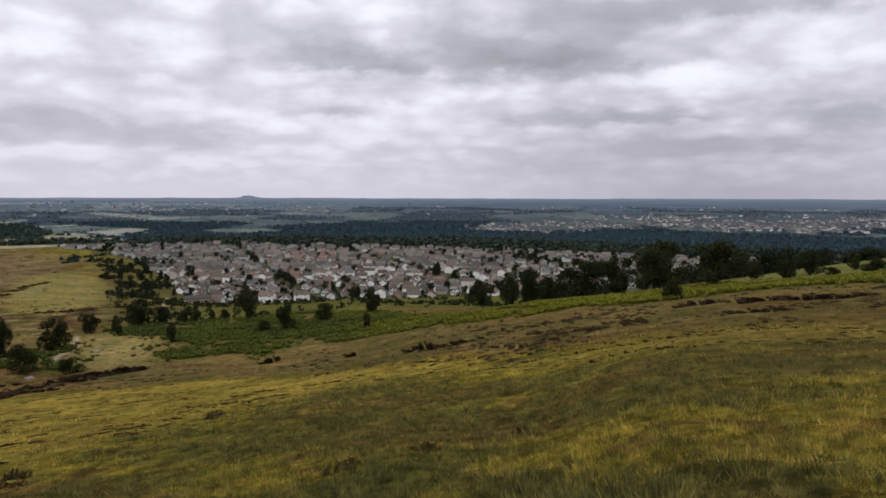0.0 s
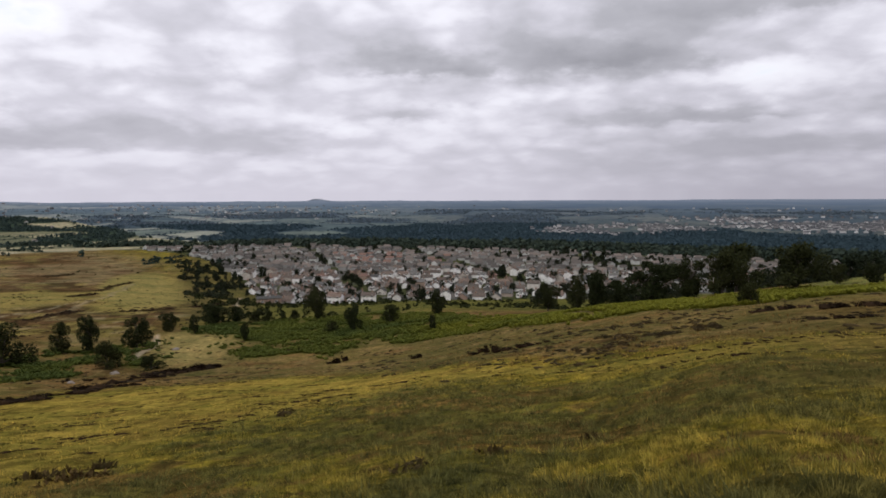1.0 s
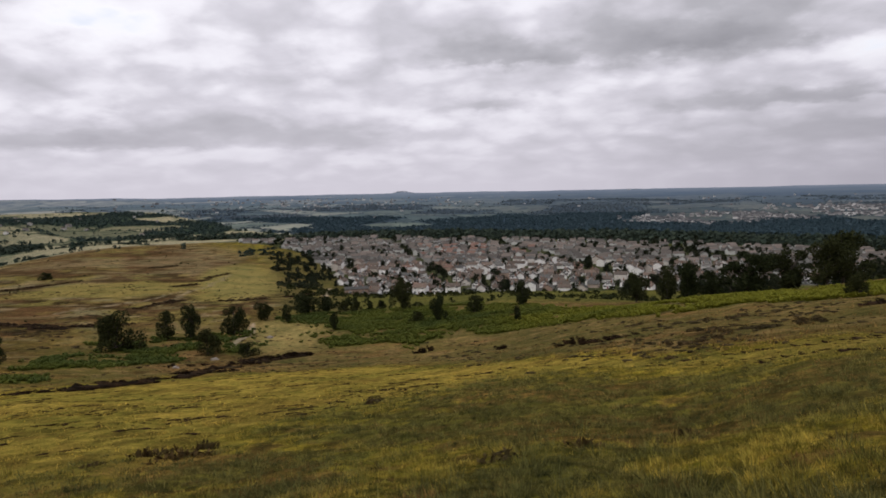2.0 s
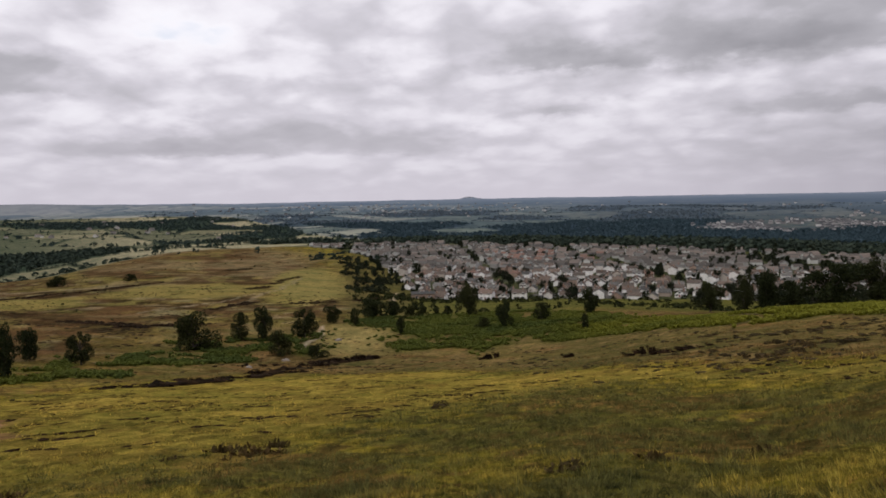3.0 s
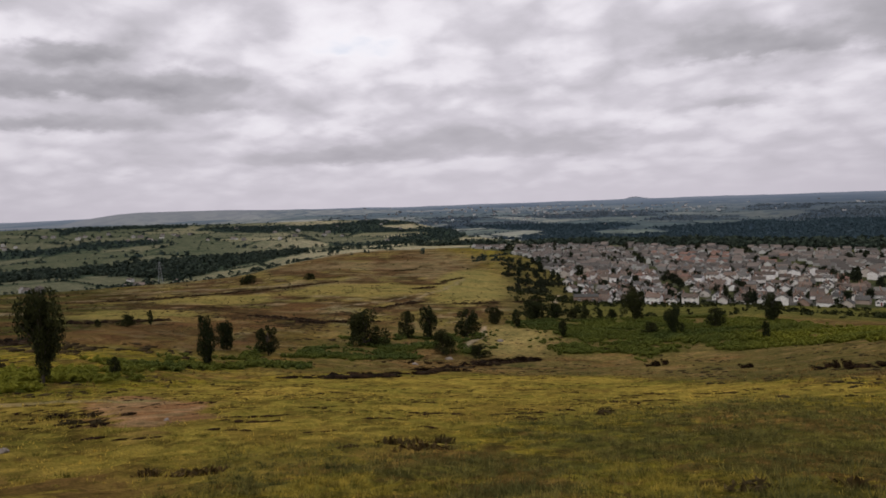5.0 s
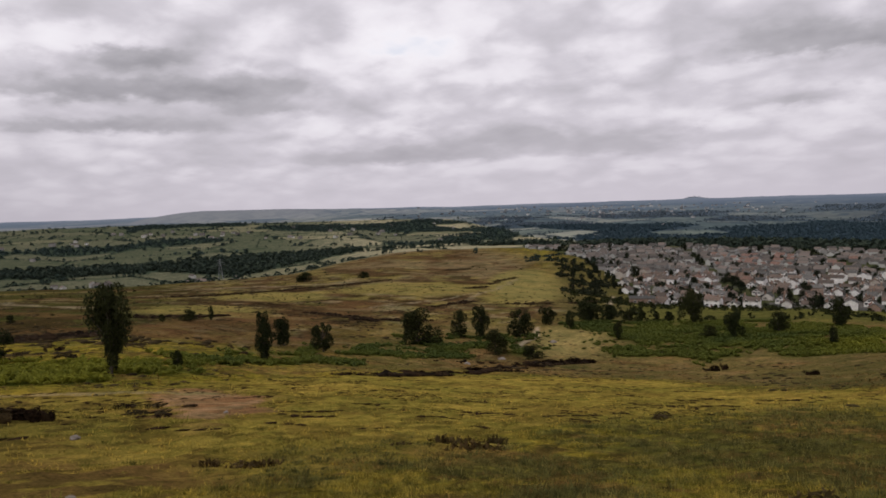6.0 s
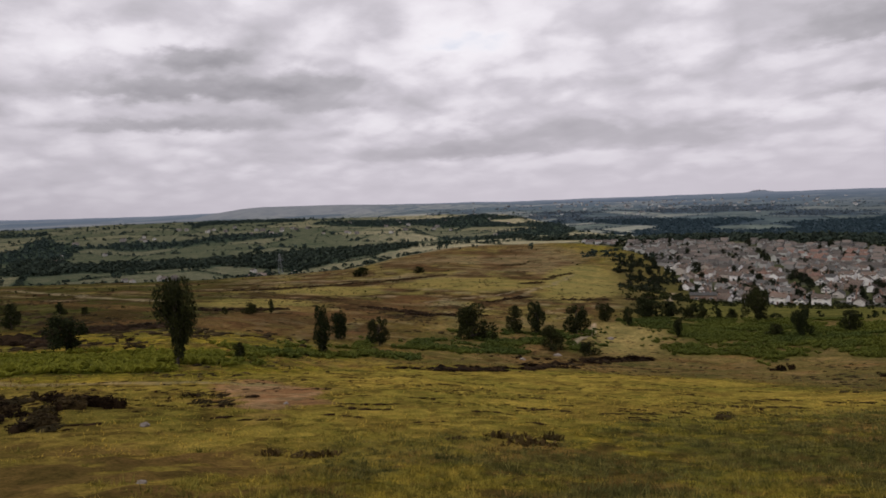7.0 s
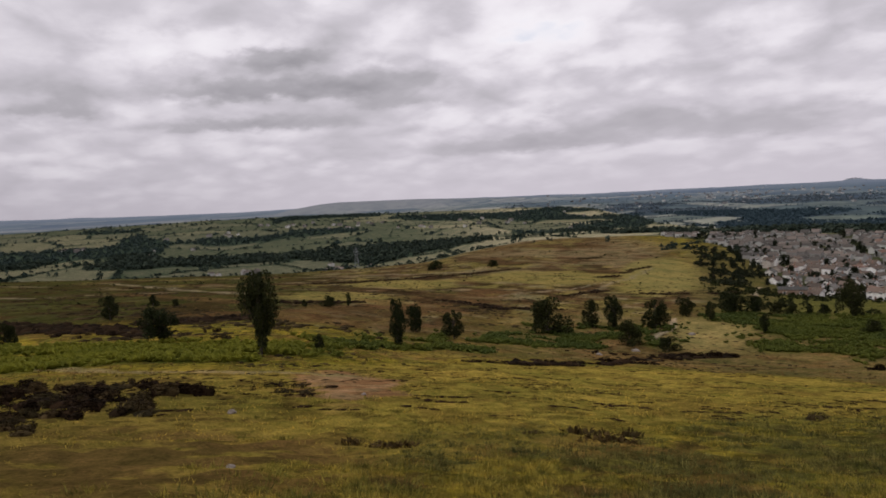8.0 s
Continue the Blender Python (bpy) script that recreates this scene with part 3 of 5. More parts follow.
def ground_tint(x, y):
    az, d = polar(x, y)
    n1, n2, n3 = fnoise(x / 2.6, y / 2.6, 51, 4), fnoise(x / 9, y / 9, 55, 4), fnoise(x / 40, y / 40, 59, 4)
    c = np.empty(x.shape + (3,))
    c[:] = (0.205, 0.166, 0.026)                       # hill grass
    c = lerp(c, (0.120, 0.110, 0.028), rush_value(x, y) * 0.9)       # greyer rush
    c = lerp(c, (0.150, 0.098, 0.032), dead_value(x, y) * 0.85)  # brown dead grass
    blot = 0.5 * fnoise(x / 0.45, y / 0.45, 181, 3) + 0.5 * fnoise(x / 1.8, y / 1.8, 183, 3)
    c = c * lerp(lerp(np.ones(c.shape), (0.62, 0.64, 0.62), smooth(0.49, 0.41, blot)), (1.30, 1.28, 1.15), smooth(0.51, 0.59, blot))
    # shade between the tussocks, put into the tint as dark brown
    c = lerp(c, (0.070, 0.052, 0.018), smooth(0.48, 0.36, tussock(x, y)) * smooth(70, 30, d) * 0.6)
    # rough brown heath between turf and bracken
    heath = heath_mask(x, y)
    hc = lerp(np.broadcast_to((0.150, 0.094, 0.040), c.shape).copy(), (0.078, 0.048, 0.023), smooth(0.48, 0.62, n2))
    hc = lerp(hc, (0.098, 0.098, 0.034), rush_value(x / 4, y / 4) * 0.6)
    hc = lerp(hc, (0.165, 0.120, 0.052), smooth(0.54, 0.7, n1))
    c = lerp(c, hc, heath * smooth(240, 180, d) * 0.9 * smooth(60, 36, az))
    turf = turf_mask(x, y)
    c = lerp(c, (0.255, 0.204, 0.042), turf * 0.9)
    c = lerp(c, (0.120, 0.082, 0.022), turf * smooth(0.50, 0.62, fnoise(x / 1.7, y / 1.7, 63, 4)) * 0.5)
    # brown streaks, and the hummocks' shadow marks painted in with them
    c = lerp(c, (0.066, 0.044, 0.014), turf * smooth(0.57, 0.66, fnoise(az * 0.8, np.log(np.maximum(d, 1)) * 38, 237, 4)) * along(az, (-40, 0.35), (20, 0.4), (50, 0.6), (75, 0.8)))
    # bare soil where people cut across
    soil = soil_mask(x, y)
    c = lerp(c, (0.235, 0.128, 0.062), soil)
    c = lerp(c, (0.320, 0.205, 0.110), smooth(0.5, 1.0, soil) * smooth(0.42, 0.58, fnoise(x / 3.2, y / 3.2, 235, 3)) * 0.8)
    c = lerp(c, (0.105, 0.066, 0.026), trodden(x, y) * 0.85)
    # duller grass away to both sides
    c = lerp(c, (0.105, 0.080, 0.026), smooth(58, 76, az) * smooth(70, 40, d) * 0.5)
    c = lerp(c, (0.098, 0.080, 0.028), smooth(-8, -26, az) * smooth(13, 20, d) * smooth(85, 60, d) * 0.6)
    # moor
    moor = smooth(150, 230, d) * smooth(-2, 6, az - along(d, (150, 30), (250, 22.5), (420, 23), (560, 25), (900, 31))) + smooth(95, 140, d) * smooth(40, 50, az)
    moor = np.clip(moor, 0, 1)
    band = 0.45 * fnoise(x / 60 + y / 160, y / 16 - x / 40, 71, 4) + 0.55 * fnoise(x / 50, y / 50, 72, 4)
    mc = lerp(np.broadcast_to((0.132, 0.098, 0.044), c.shape).copy(), (0.080, 0.052, 0.027), smooth(0.48, 0.60, band))
    mc = lerp(mc, (0.140, 0.118, 0.038), smooth(0.52, 0.64, fnoise(x / 80, y / 35, 75, 3)))
    mc = lerp(mc, (0.036, 0.025, 0.014), smooth(0.58, 0.67, fnoise(x / 30, y / 22, 79, 4)) * 0.6)
    mosaic, streak = fnoise(az / 2.2, np.log(np.maximum(d, 1)) * 14, 301, 4), fnoise(az / 1.6, np.log(np.maximum(d, 1)) * 26, 303, 4)
    mc = lerp(mc, (0.185, 0.150, 0.050), smooth(0.48, 0.40, mosaic) * 0.8)
    mc = lerp(mc, (0.092, 0.056, 0.028), smooth(0.52, 0.60, mosaic) * 0.8)
    mc = lerp(mc, (0.034, 0.023, 0.013), smooth(0.58, 0.66, streak) * smooth(620, 420, d) * 0.9)
    mc = lerp(mc, (0.250, 0.205, 0.120), smooth(0.40, 0.33, streak) * smooth(560, 400, d) * 0.6)
    mc = lerp(mc, (0.172, 0.130, 0.070), smooth(330, 520, d) * smooth(50, 42, az) * smooth(0.36, 0.52, fnoise(x / 70, y / 60, 177, 4)) * 0.85)
    mc = lerp(mc, (0.125, 0.088, 0.036), smooth(560, 760, d) * smooth(0.48, 0.60, fnoise(x / 60, y / 60, 77, 4)) * 0.8)
    mc = lerp(mc, (0.060, 0.066, 0.020), smooth(54, 64, az) * smooth(0.31, 0.43, fnoise(az / 9, np.log(np.maximum(d, 1)) * 7, 83, 3)) * 0.8)
    mc = lerp(mc, (0.066, 0.040, 0.020), smooth(0.54, 0.62, fnoise(x / 12, y / 9, 171, 4)) * 0.7)
    mc = lerp(mc, (0.20, 0.165, 0.085), smooth(0.035, 0.012, np.abs(fnoise(x / 120 + y / 300, y / 45 - x / 90, 173, 3) - 0.5)) * smooth(0.45, 0.6, fnoise(x / 60, y / 60, 175, 2)) * 0.8)
    mc = mc * along(az, (40, 1.0), (58, 0.86), (72, 0.72), (90, 0.72))[..., None]
    for a0, d0, wa, wd in ((39, 372, 7, 55), (30.5, 360, 4.0, 95), (57, 218, 6, 30), (52, 330, 5, 40)):
        mc = lerp(mc, (0.200, 0.168, 0.054), smooth(1.2, 0.7, np.hypot((az - a0) / wa, (d - d0) / wd) + (fnoise(x / 20, y / 20, 205, 4) - 0.5) * 1.1) * 0.85)
    strip = smooth(1.1, 0.8, np.hypot((az - 29.8) / 3.4, (d - 430) / 140))
    mc = lerp(mc, (0.212, 0.180, 0.064), strip * 0.9)
    c = lerp(c, mc, moor)
    c = lerp(c, (0.112, 0.066, 0.030), ragged_lines(x, y, BROWN_SEDGE) * smooth(60, 110, d) * 0.6)
    c = lerp(c, (0.235, 0.195, 0.125), ragged_lines(x, y, PALE_TRACKS) * 0.65)
    c = lerp(c, (0.030, 0.019, 0.011), ragged_lines(x, y, DARK_BANKS, 2.1) * 0.95)
    # pale worn grass where the paths meet
    worn = worn_mask(x, y)
    c = lerp(c, (0.25, 0.205, 0.080), worn * lerp(np.full(x.shape + (1,), 0.55), (0.95,), smooth(0.35, 0.6, n1))[..., 0])
    # damp green ground between the bracken and the houses
    c = lerp(c, (0.090, 0.092, 0.028), smooth(180, 215, d) * smooth(26, 21, az) * smooth(-24, -18, az) * 0.9)
    c = lerp(c, (0.095, 0.082, 0.034), smooth(20.5, 22, az) * smooth(28.5, 26, az) * smooth(190, 230, d) * smooth(820, 700, d) * 0.7)
    br = bracken_mask(x, y) * (1 - worn)
    c = lerp(c, (0.075, 0.090, 0.016), br * 0.85)
    # pasture beyond the crest of the slope
    c = lerp(c, (0.125, 0.130, 0.042), smooth(-21, -25, az) * smooth(132, 142, d) * smooth(360, 330, d))
    c = lerp(c, (0.24, 0.195, 0.085), ragged_lines(x, y, PALE_TRACKS[6:]) * 0.8)
    for a, b, w in PATHS:
        c = lerp(c, (0.30, 0.25, 0.18), near_line(x, y, a, b, w) * 0.9)
    c = lerp(c, (0.058, 0.066, 0.030), smooth(335, 360, d) * smooth(-17, -21, az))
    # gardens and lanes of the town
    tm = town_mask(x, y).astype(float)
    c = lerp(c, (0.055, 0.062, 0.030), tm)
    c = lerp(c, (0.11, 0.107, 0.105), tm * smooth(0.56, 0.60, fnoise(x / 24, y / 24, 87, 2)))
    # the country beyond: hedged fields
    far = np.where(az > 30, smooth(-5, 20, d - moor_edge(az)), smooth(0, 20, d - town_back(az)))
    idn, gap = field_cells(x, y)
    fc = np.empty(c.shape)
    # field greens greyed towards blue, with a little haze in the colour
    fc[:] = (0.112, 0.118, 0.080)
    fc = lerp(fc, (0.152, 0.150, 0.098), smooth(0.35, 0.40, idn))
    fc = lerp(fc, (0.205, 0.192, 0.125), smooth(0.80, 0.83, idn))
    fc = lerp(fc, (0.082, 0.094, 0.062), smooth(0.6, 0.64, idn))
    fc = lerp(fc, (0.27, 0.25, 0.17), smooth(0.50, 0.53, idn) * smooth(22, 28, az) * smooth(52, 40, az))
    fc = fc * along(az, (50, 1.05), (62, 0.98), (80, 0.90))[..., None]
    fc = lerp(fc, (0.045, 0.062, 0.040), smooth(11, 5, gap) * 0.95)
    fc = lerp(fc, (0.040, 0.058, 0.042), smooth(0.47, 0.53, wood_value(x, y)))
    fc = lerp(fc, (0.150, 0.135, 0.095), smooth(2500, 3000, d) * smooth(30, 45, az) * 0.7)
    return np.clip(lerp(c, fc, far), 0.004, 1)


PATHS = [((-76, 126), (-84, 150), 1.1), ((-84, 150), (-92, 165), 0.9), ((-128, 300), (-165, 395), 2.0)]


def build_ground():
    az = np.concatenate([np.arange(-40, 90, 0.27), np.arange(90, 320, 2.5)])
    ds = np.concatenate([np.geomspace(1.2, 7.8, 50), np.geomspace(8, 120, 320), np.geomspace(122, 4850, 230)])
    A, D = np.meshgrid(np.radians(az), ds, indexing="ij")
    X, Y = -np.sin(A) * D, np.cos(A) * D
    Z = height(X, Y) - 14 * smooth(20, 120, D - backdrop_start(np.degrees(A)))
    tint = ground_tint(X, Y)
    na, nd = X.shape
    verts = np.stack([X, Y, Z], -1).reshape(-1, 3)
    i = np.arange(na)[:, None]
    j = np.arange(nd - 1)[None, :]
    k = (i + 1) % na
    faces = np.stack([i * nd + j, k * nd + j, k * nd + j + 1, i * nd + j + 1], -1).reshape(-1, 4)
    # close the foot of the sheet under the walker
    centre = len(verts)
    verts = np.vstack([verts, [[0, 0, float(height(np.array(0.0), np.array(0.0)))]]])
    tri = np.stack([(np.arange(na) + 1) % na * nd, np.arange(na) * nd, np.full(na, centre), np.full(na, centre)], -1)
    me = bpy.data.meshes.new("ground")
    fl = [tuple(f) for f in faces[:, ::-1].tolist()]
    fl += [(a, c, b) for a, b, c, _ in tri.tolist()]
    me.from_pydata(verts.tolist(), [], fl)
    me.polygons.foreach_set("use_smooth", np.ones(len(me.polygons), bool))
    col = me.color_attributes.new("tint", "FLOAT_COLOR", "POINT")
    rgba = np.ones((len(verts), 4), np.float32)
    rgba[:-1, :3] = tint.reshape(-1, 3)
    rgba[-1, :3] = (0.13, 0.11, 0.04)
    col.data.foreach_set("color", rgba.ravel())
    me.materials.append(MAT_GROUND)
    return tagged(new("ground", me), "rough grassy hillside falling to moorland, hedged fields and woods", "ground", kind="structure")


build_ground()


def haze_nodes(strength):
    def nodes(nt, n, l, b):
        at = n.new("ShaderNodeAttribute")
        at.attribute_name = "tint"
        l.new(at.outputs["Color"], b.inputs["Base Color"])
        # the tint is emitted too, so the painted haze glows faintly
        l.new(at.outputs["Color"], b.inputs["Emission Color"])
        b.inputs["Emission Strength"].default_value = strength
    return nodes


MAT_DISTANCE = material("haze_painted_hills", 1.0, haze_nodes(0.26), 0.0)


def distance_height(X, Y):
    H, D = polar(X, Y)
    Z = height(X, Y)
    for k, (d0, hgt) in enumerate(((1500, 8), (1900, 8), (2400, 9), (3000, 9), (3600, 11), (4400, 14))):
        crest = fnoise(H / 6.0, np.zeros_like(H) + k * 7.7, 101 + k, 4) - 0.45
        Z = Z + hgt * crest * np.exp(-((D - d0) / 150) ** 2)
    # a long moorland ridge, and a wooded knoll on the skyline
    ridge = 1.6 + 3000 * np.tan(np.radians(along(H, (30, -1.2), (34, -0.8), (38, -0.58), (45, -0.33), (50, -0.12), (56.6, -0.02), (58.2, -0.1), (60.9, -0.45), (63, -1.0), (66, -1.6))))
    w = np.exp(-((D - 3000) / 260) ** 2)
    Z = np.maximum(Z, ridge * w + (1 - w) * -90)
    return Z + 9 * np.exp(-((H - 16.2) / 0.7) ** 4 - ((D - 4300) / 90) ** 2)


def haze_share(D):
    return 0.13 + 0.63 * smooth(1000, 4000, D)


def distance_woods(X, Y):
    """Over 0.5: woodland on the far side of the valley."""
    H, D = polar(X, Y)
    v = fnoise(X / 210, Y / 170, 95, 4) + along(H, (-40, -0.03), (24, -0.03), (29, -0.08), (42, -0.10), (90, -0.08)) - 0.05 * smooth(1700, 2300, D)
    for a0, d0, wa, wd, k in ((2.6, 1400, 9, 420, 0.22), (14, 1500, 8, 330, 0.14), (22, 1650, 5, 260, 0.12), (-11, 1050, 14, 260, 0.45), (-18, 1420, 9, 60, 0.3), (0, 1900, 5, 220, 0.16), (-27, 2400, 5, 80, 0.4), (-33, 2290, 1.8, 140, 0.4),
                              (-26, 1200, 14, 260, 0.45), (-17, 1320, 9, 70, 0.35), (18.8, 2850, 9, 480, -0.14), (4, 2900, 8, 380, -0.05), (-21, 1830, 13, 270, -0.35), (-7, 1520, 3.8, 120, -0.6), (29, 1390, 3, 110, -0.4)):
        v = v + k * np.exp(-((H - a0) / wa) ** 2 - ((D - d0) / wd) ** 2)
    return v


def distance_hedges(X, Y):
    return field_cells(X * 0.9, Y * 0.62)


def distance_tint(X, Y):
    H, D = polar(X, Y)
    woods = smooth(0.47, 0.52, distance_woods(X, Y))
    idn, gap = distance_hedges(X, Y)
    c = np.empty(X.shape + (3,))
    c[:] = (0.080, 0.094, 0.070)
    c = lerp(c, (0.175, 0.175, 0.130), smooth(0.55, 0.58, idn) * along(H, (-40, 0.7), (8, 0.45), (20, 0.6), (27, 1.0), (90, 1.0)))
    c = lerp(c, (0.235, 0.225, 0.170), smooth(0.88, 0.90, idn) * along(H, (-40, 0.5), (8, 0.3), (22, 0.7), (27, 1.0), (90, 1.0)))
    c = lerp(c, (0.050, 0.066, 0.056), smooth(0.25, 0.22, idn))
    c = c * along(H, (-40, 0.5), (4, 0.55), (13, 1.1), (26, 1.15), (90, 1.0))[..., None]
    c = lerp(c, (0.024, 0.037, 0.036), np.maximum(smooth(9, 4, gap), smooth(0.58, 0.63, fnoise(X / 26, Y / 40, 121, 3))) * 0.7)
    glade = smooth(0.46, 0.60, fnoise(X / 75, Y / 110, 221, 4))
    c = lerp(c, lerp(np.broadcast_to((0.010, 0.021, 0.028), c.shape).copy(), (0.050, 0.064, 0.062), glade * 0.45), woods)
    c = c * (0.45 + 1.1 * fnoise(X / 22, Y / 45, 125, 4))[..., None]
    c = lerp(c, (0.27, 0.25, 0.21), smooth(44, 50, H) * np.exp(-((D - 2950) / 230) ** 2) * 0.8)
    # haze painted into the tint: bluer with distance, then paler
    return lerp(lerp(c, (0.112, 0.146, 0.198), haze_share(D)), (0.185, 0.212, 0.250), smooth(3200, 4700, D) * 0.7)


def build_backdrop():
    """The farthest hills and woods; the haze over them is painted into their tint."""
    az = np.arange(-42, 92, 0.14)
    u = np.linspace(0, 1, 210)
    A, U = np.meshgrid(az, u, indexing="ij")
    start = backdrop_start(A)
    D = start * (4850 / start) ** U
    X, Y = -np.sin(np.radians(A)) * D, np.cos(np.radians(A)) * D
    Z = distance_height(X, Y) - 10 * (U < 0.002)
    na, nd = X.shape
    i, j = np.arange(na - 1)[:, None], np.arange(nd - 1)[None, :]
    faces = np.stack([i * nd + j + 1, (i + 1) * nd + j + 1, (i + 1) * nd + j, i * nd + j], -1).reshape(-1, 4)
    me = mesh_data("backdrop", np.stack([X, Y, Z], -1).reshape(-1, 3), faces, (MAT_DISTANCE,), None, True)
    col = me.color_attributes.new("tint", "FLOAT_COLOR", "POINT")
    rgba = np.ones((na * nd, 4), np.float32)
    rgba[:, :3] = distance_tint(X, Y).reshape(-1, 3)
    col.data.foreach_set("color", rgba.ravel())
    tagged(new("backdrop", me), "hills and woods along the far skyline, with haze painted in blue-grey", "hills", kind="structure")


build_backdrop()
# ---------- trees and bushes ----------
def leaf_cloud(rng, centres, radii, count, size, squash=1.0):
    """Small bent leaf clusters through lobes of a crown: two triangles each."""
    which = rng.choice(len(centres), count, p=np.array(radii) ** 2 / np.sum(np.array(radii) ** 2))
    c, r = np.array(centres)[which], np.array(radii)[which][:, None]
    v = rng.normal(size=(count, 3))
    v /= np.linalg.norm(v, axis=1, keepdims=True)
    p = c + v * r * (rng.uniform(0.25, 1.0, (count, 1)) ** 0.45) * np.array([1, 1, squash])
    s = size * rng.uniform(0.5, 1.4, (count, 1))
    a = rng.normal(size=(count, 3))
    a /= np.linalg.norm(a, axis=1, keepdims=True)
    b = np.cross(a, rng.normal(size=(count, 3)))
    b /= np.linalg.norm(b, axis=1, keepdims=True) + 1e-9
    n = np.cross(a, b)
    verts = np.stack([p - a * s, p + b * s * 0.55 + n * s * 0.2, p + a * s, p - b * s * 0.55 + n * s * 0.2], 1).reshape(-1, 3)
    k = np.arange(count)[:, None] * 4
    faces = np.concatenate([k + np.array([[0, 1, 2]]), k + np.array([[0, 2, 3]])], 0)
    return verts, faces


def limb(bm, a, b, ra, rb, sides=6):
    a, b = Vector(a), Vector(b)
    q = (b - a).to_track_quat("Z", "Y").to_matrix()
    ring = [[bm.verts.new(p + q @ Vector((math.cos(t * math.tau / sides) * r, math.sin(t * math.tau / sides) * r, 0))) for t in range(sides)] for p, r in ((a, ra), (b, rb))]
    for t in range(sides):
        bm.faces.new((ring[0][t], ring[0][(t + 1) % sides], ring[1][(t + 1) % sides], ring[1][t]))
    bm.faces.new(ring[1])


def tree_meshes(seed, shape, leaves, leaf):
    """Trunk and crown of a tree one metre high, one wide, standing at the origin. shape: column, round, bush, spread."""
    rng = np.random.default_rng(seed)
    bm = bmesh.new()
    trunk_h = {"column": 0.20, "round": 0.16, "bush": 0.08, "spread": 0.2, "top": 0.16}[shape]
    lean = rng.normal(0, 0.03, 2)
    fork = (lean[0], lean[1], trunk_h)
    limb(bm, (0, 0, -0.06), fork, 0.042 if shape != "bush" else 0.03, 0.026)
    centres, radii = [], []
    count = {"column": 19, "round": 22, "bush": 19, "spread": 22, "top": 26}[shape]
    for k in range(count):
        t = (k + rng.uniform(0, 1)) / count
        ang = rng.uniform(0, math.tau) + k * 2.4
        if shape == "column":
            z = 0.10 + 0.80 * t
            out = 0.30 * (0.45 + 0.9 * math.sin(math.pi * min(1, 0.12 + 0.80 * t)) ** 1.2) * rng.uniform(0.25, 0.9)
            r = (0.07 + 0.11 * math.sin(math.pi * (0.15 + 0.75 * t))) * rng.uniform(0.55, 1.25)
        elif shape == "round":
            z = 0.12 + 0.76 * t
            out = 0.44 * math.sin(math.pi * (0.16 + 0.74 * t)) ** 0.8 * rng.uniform(0.2, 1.0)
            r = 0.08 + 0.12 * rng.uniform(0, 1) ** 1.5
        elif shape == "bush":
            z = 0.12 + 0.70 * t
            out = 0.40 * math.sqrt(max(0.0, 1 - (1.05 * t) ** 2 * 0.9)) * rng.uniform(0.25, 1.0)
            r = 0.09 + 0.15 * rng.uniform(0, 1) ** 1.3
        elif shape == "top":
            z = 0.10 + 0.80 * t
            wide = 0.10 + 0.30 * float(smooth(0.18, 0.5, t)) * (1 - 0.5 * float(smooth(0.8, 1.0, t)))
            out = wide * rng.uniform(0.2, 0.9)
            r = 0.06 + 0.36 * wide * rng.uniform(0.5, 1.2)
        else:
            z = 0.16 + 0.72 * t
            out = 0.48 * math.sin(math.pi * (0.14 + 0.7 * t)) * rng.uniform(0.2, 1.0)
            r = 0.07 + 0.12 * rng.uniform(0, 1) ** 1.5
        c = (out * math.cos(ang) + lean[0], out * math.sin(ang) + lean[1], min(z, 0.98 - r * 0.8))
        centres.append(c)
        radii.append(r)
        limb(bm, (lean[0] * 0.8, lean[1] * 0.8, min(c[2] * 0.7, trunk_h + 0.3 * t)), c, 0.014, 0.004, 3 if leaves < 1000 else 5)
    limb(bm, fork, (lean[0] * 1.5, lean[1] * 1.5, 0.80), 0.026, 0.006)
    tr = bpy.data.meshes.new("trunk")
    bm.to_mesh(tr)
    bm.free()
    tr.materials.append(MAT_BARK)
    v, f = leaf_cloud(rng, centres, radii, leaves, leaf)
    v[:, 2] = np.maximum(v[:, 2], 0.01)
    # stray sprays that break the outline
    k = leaves // 7
    v2, f2 = leaf_cloud(rng, centres, [r * 1.35 for r in radii], k, leaf * 0.8)
    v2[:, 2] = np.maximum(v2[:, 2], 0.01)
    return tr, np.vstack([v, v2]), np.vstack([f, f2 + len(v)])


TREE_KINDS = {}
for _name, _shape, _mat, _n, _leaf in (("hawthorn", "top", MAT_BIRCH, 5200, 0.026), ("birch_a", "column", MAT_BIRCH, 3600, 0.028), ("birch_b", "column", MAT_BIRCH, 3200, 0.028), ("oak_a", "round", MAT_BIRCH, 3900, 0.028),
                                       ("oak_b", "round", MAT_BIRCH, 3600, 0.029), ("oak_c", "spread", MAT_BIRCH, 3600, 0.028), ("gorse_a", "bush", MAT_GORSE, 3800, 0.028),
                                       ("gorse_b", "bush", MAT_GORSE, 3400, 0.028), ("garden_a", "round", MAT_TOWN_LEAF, 700, 0.06), ("garden_b", "spread", MAT_TOWN_LEAF, 700, 0.06),
                                       ("garden_c", "bush", MAT_TOWN_LEAF, 600, 0.065)):
    _tr, _v, _f = tree_meshes(sum(map(ord, _name)), _shape, _n, _leaf)
    TREE_KINDS[_name] = (_tr, mesh_data("crown", _v, _f, (_mat,)))


def plant(name, kind, x, y, h, w, label, category, group, turn=None):
    """A tree of height h and crown width w, rooted in the ground."""
    root = new(name)
    tr, cr = TREE_KINDS[kind]
    part("trunk", tr, None, root)
    part("crown", cr, None, root)
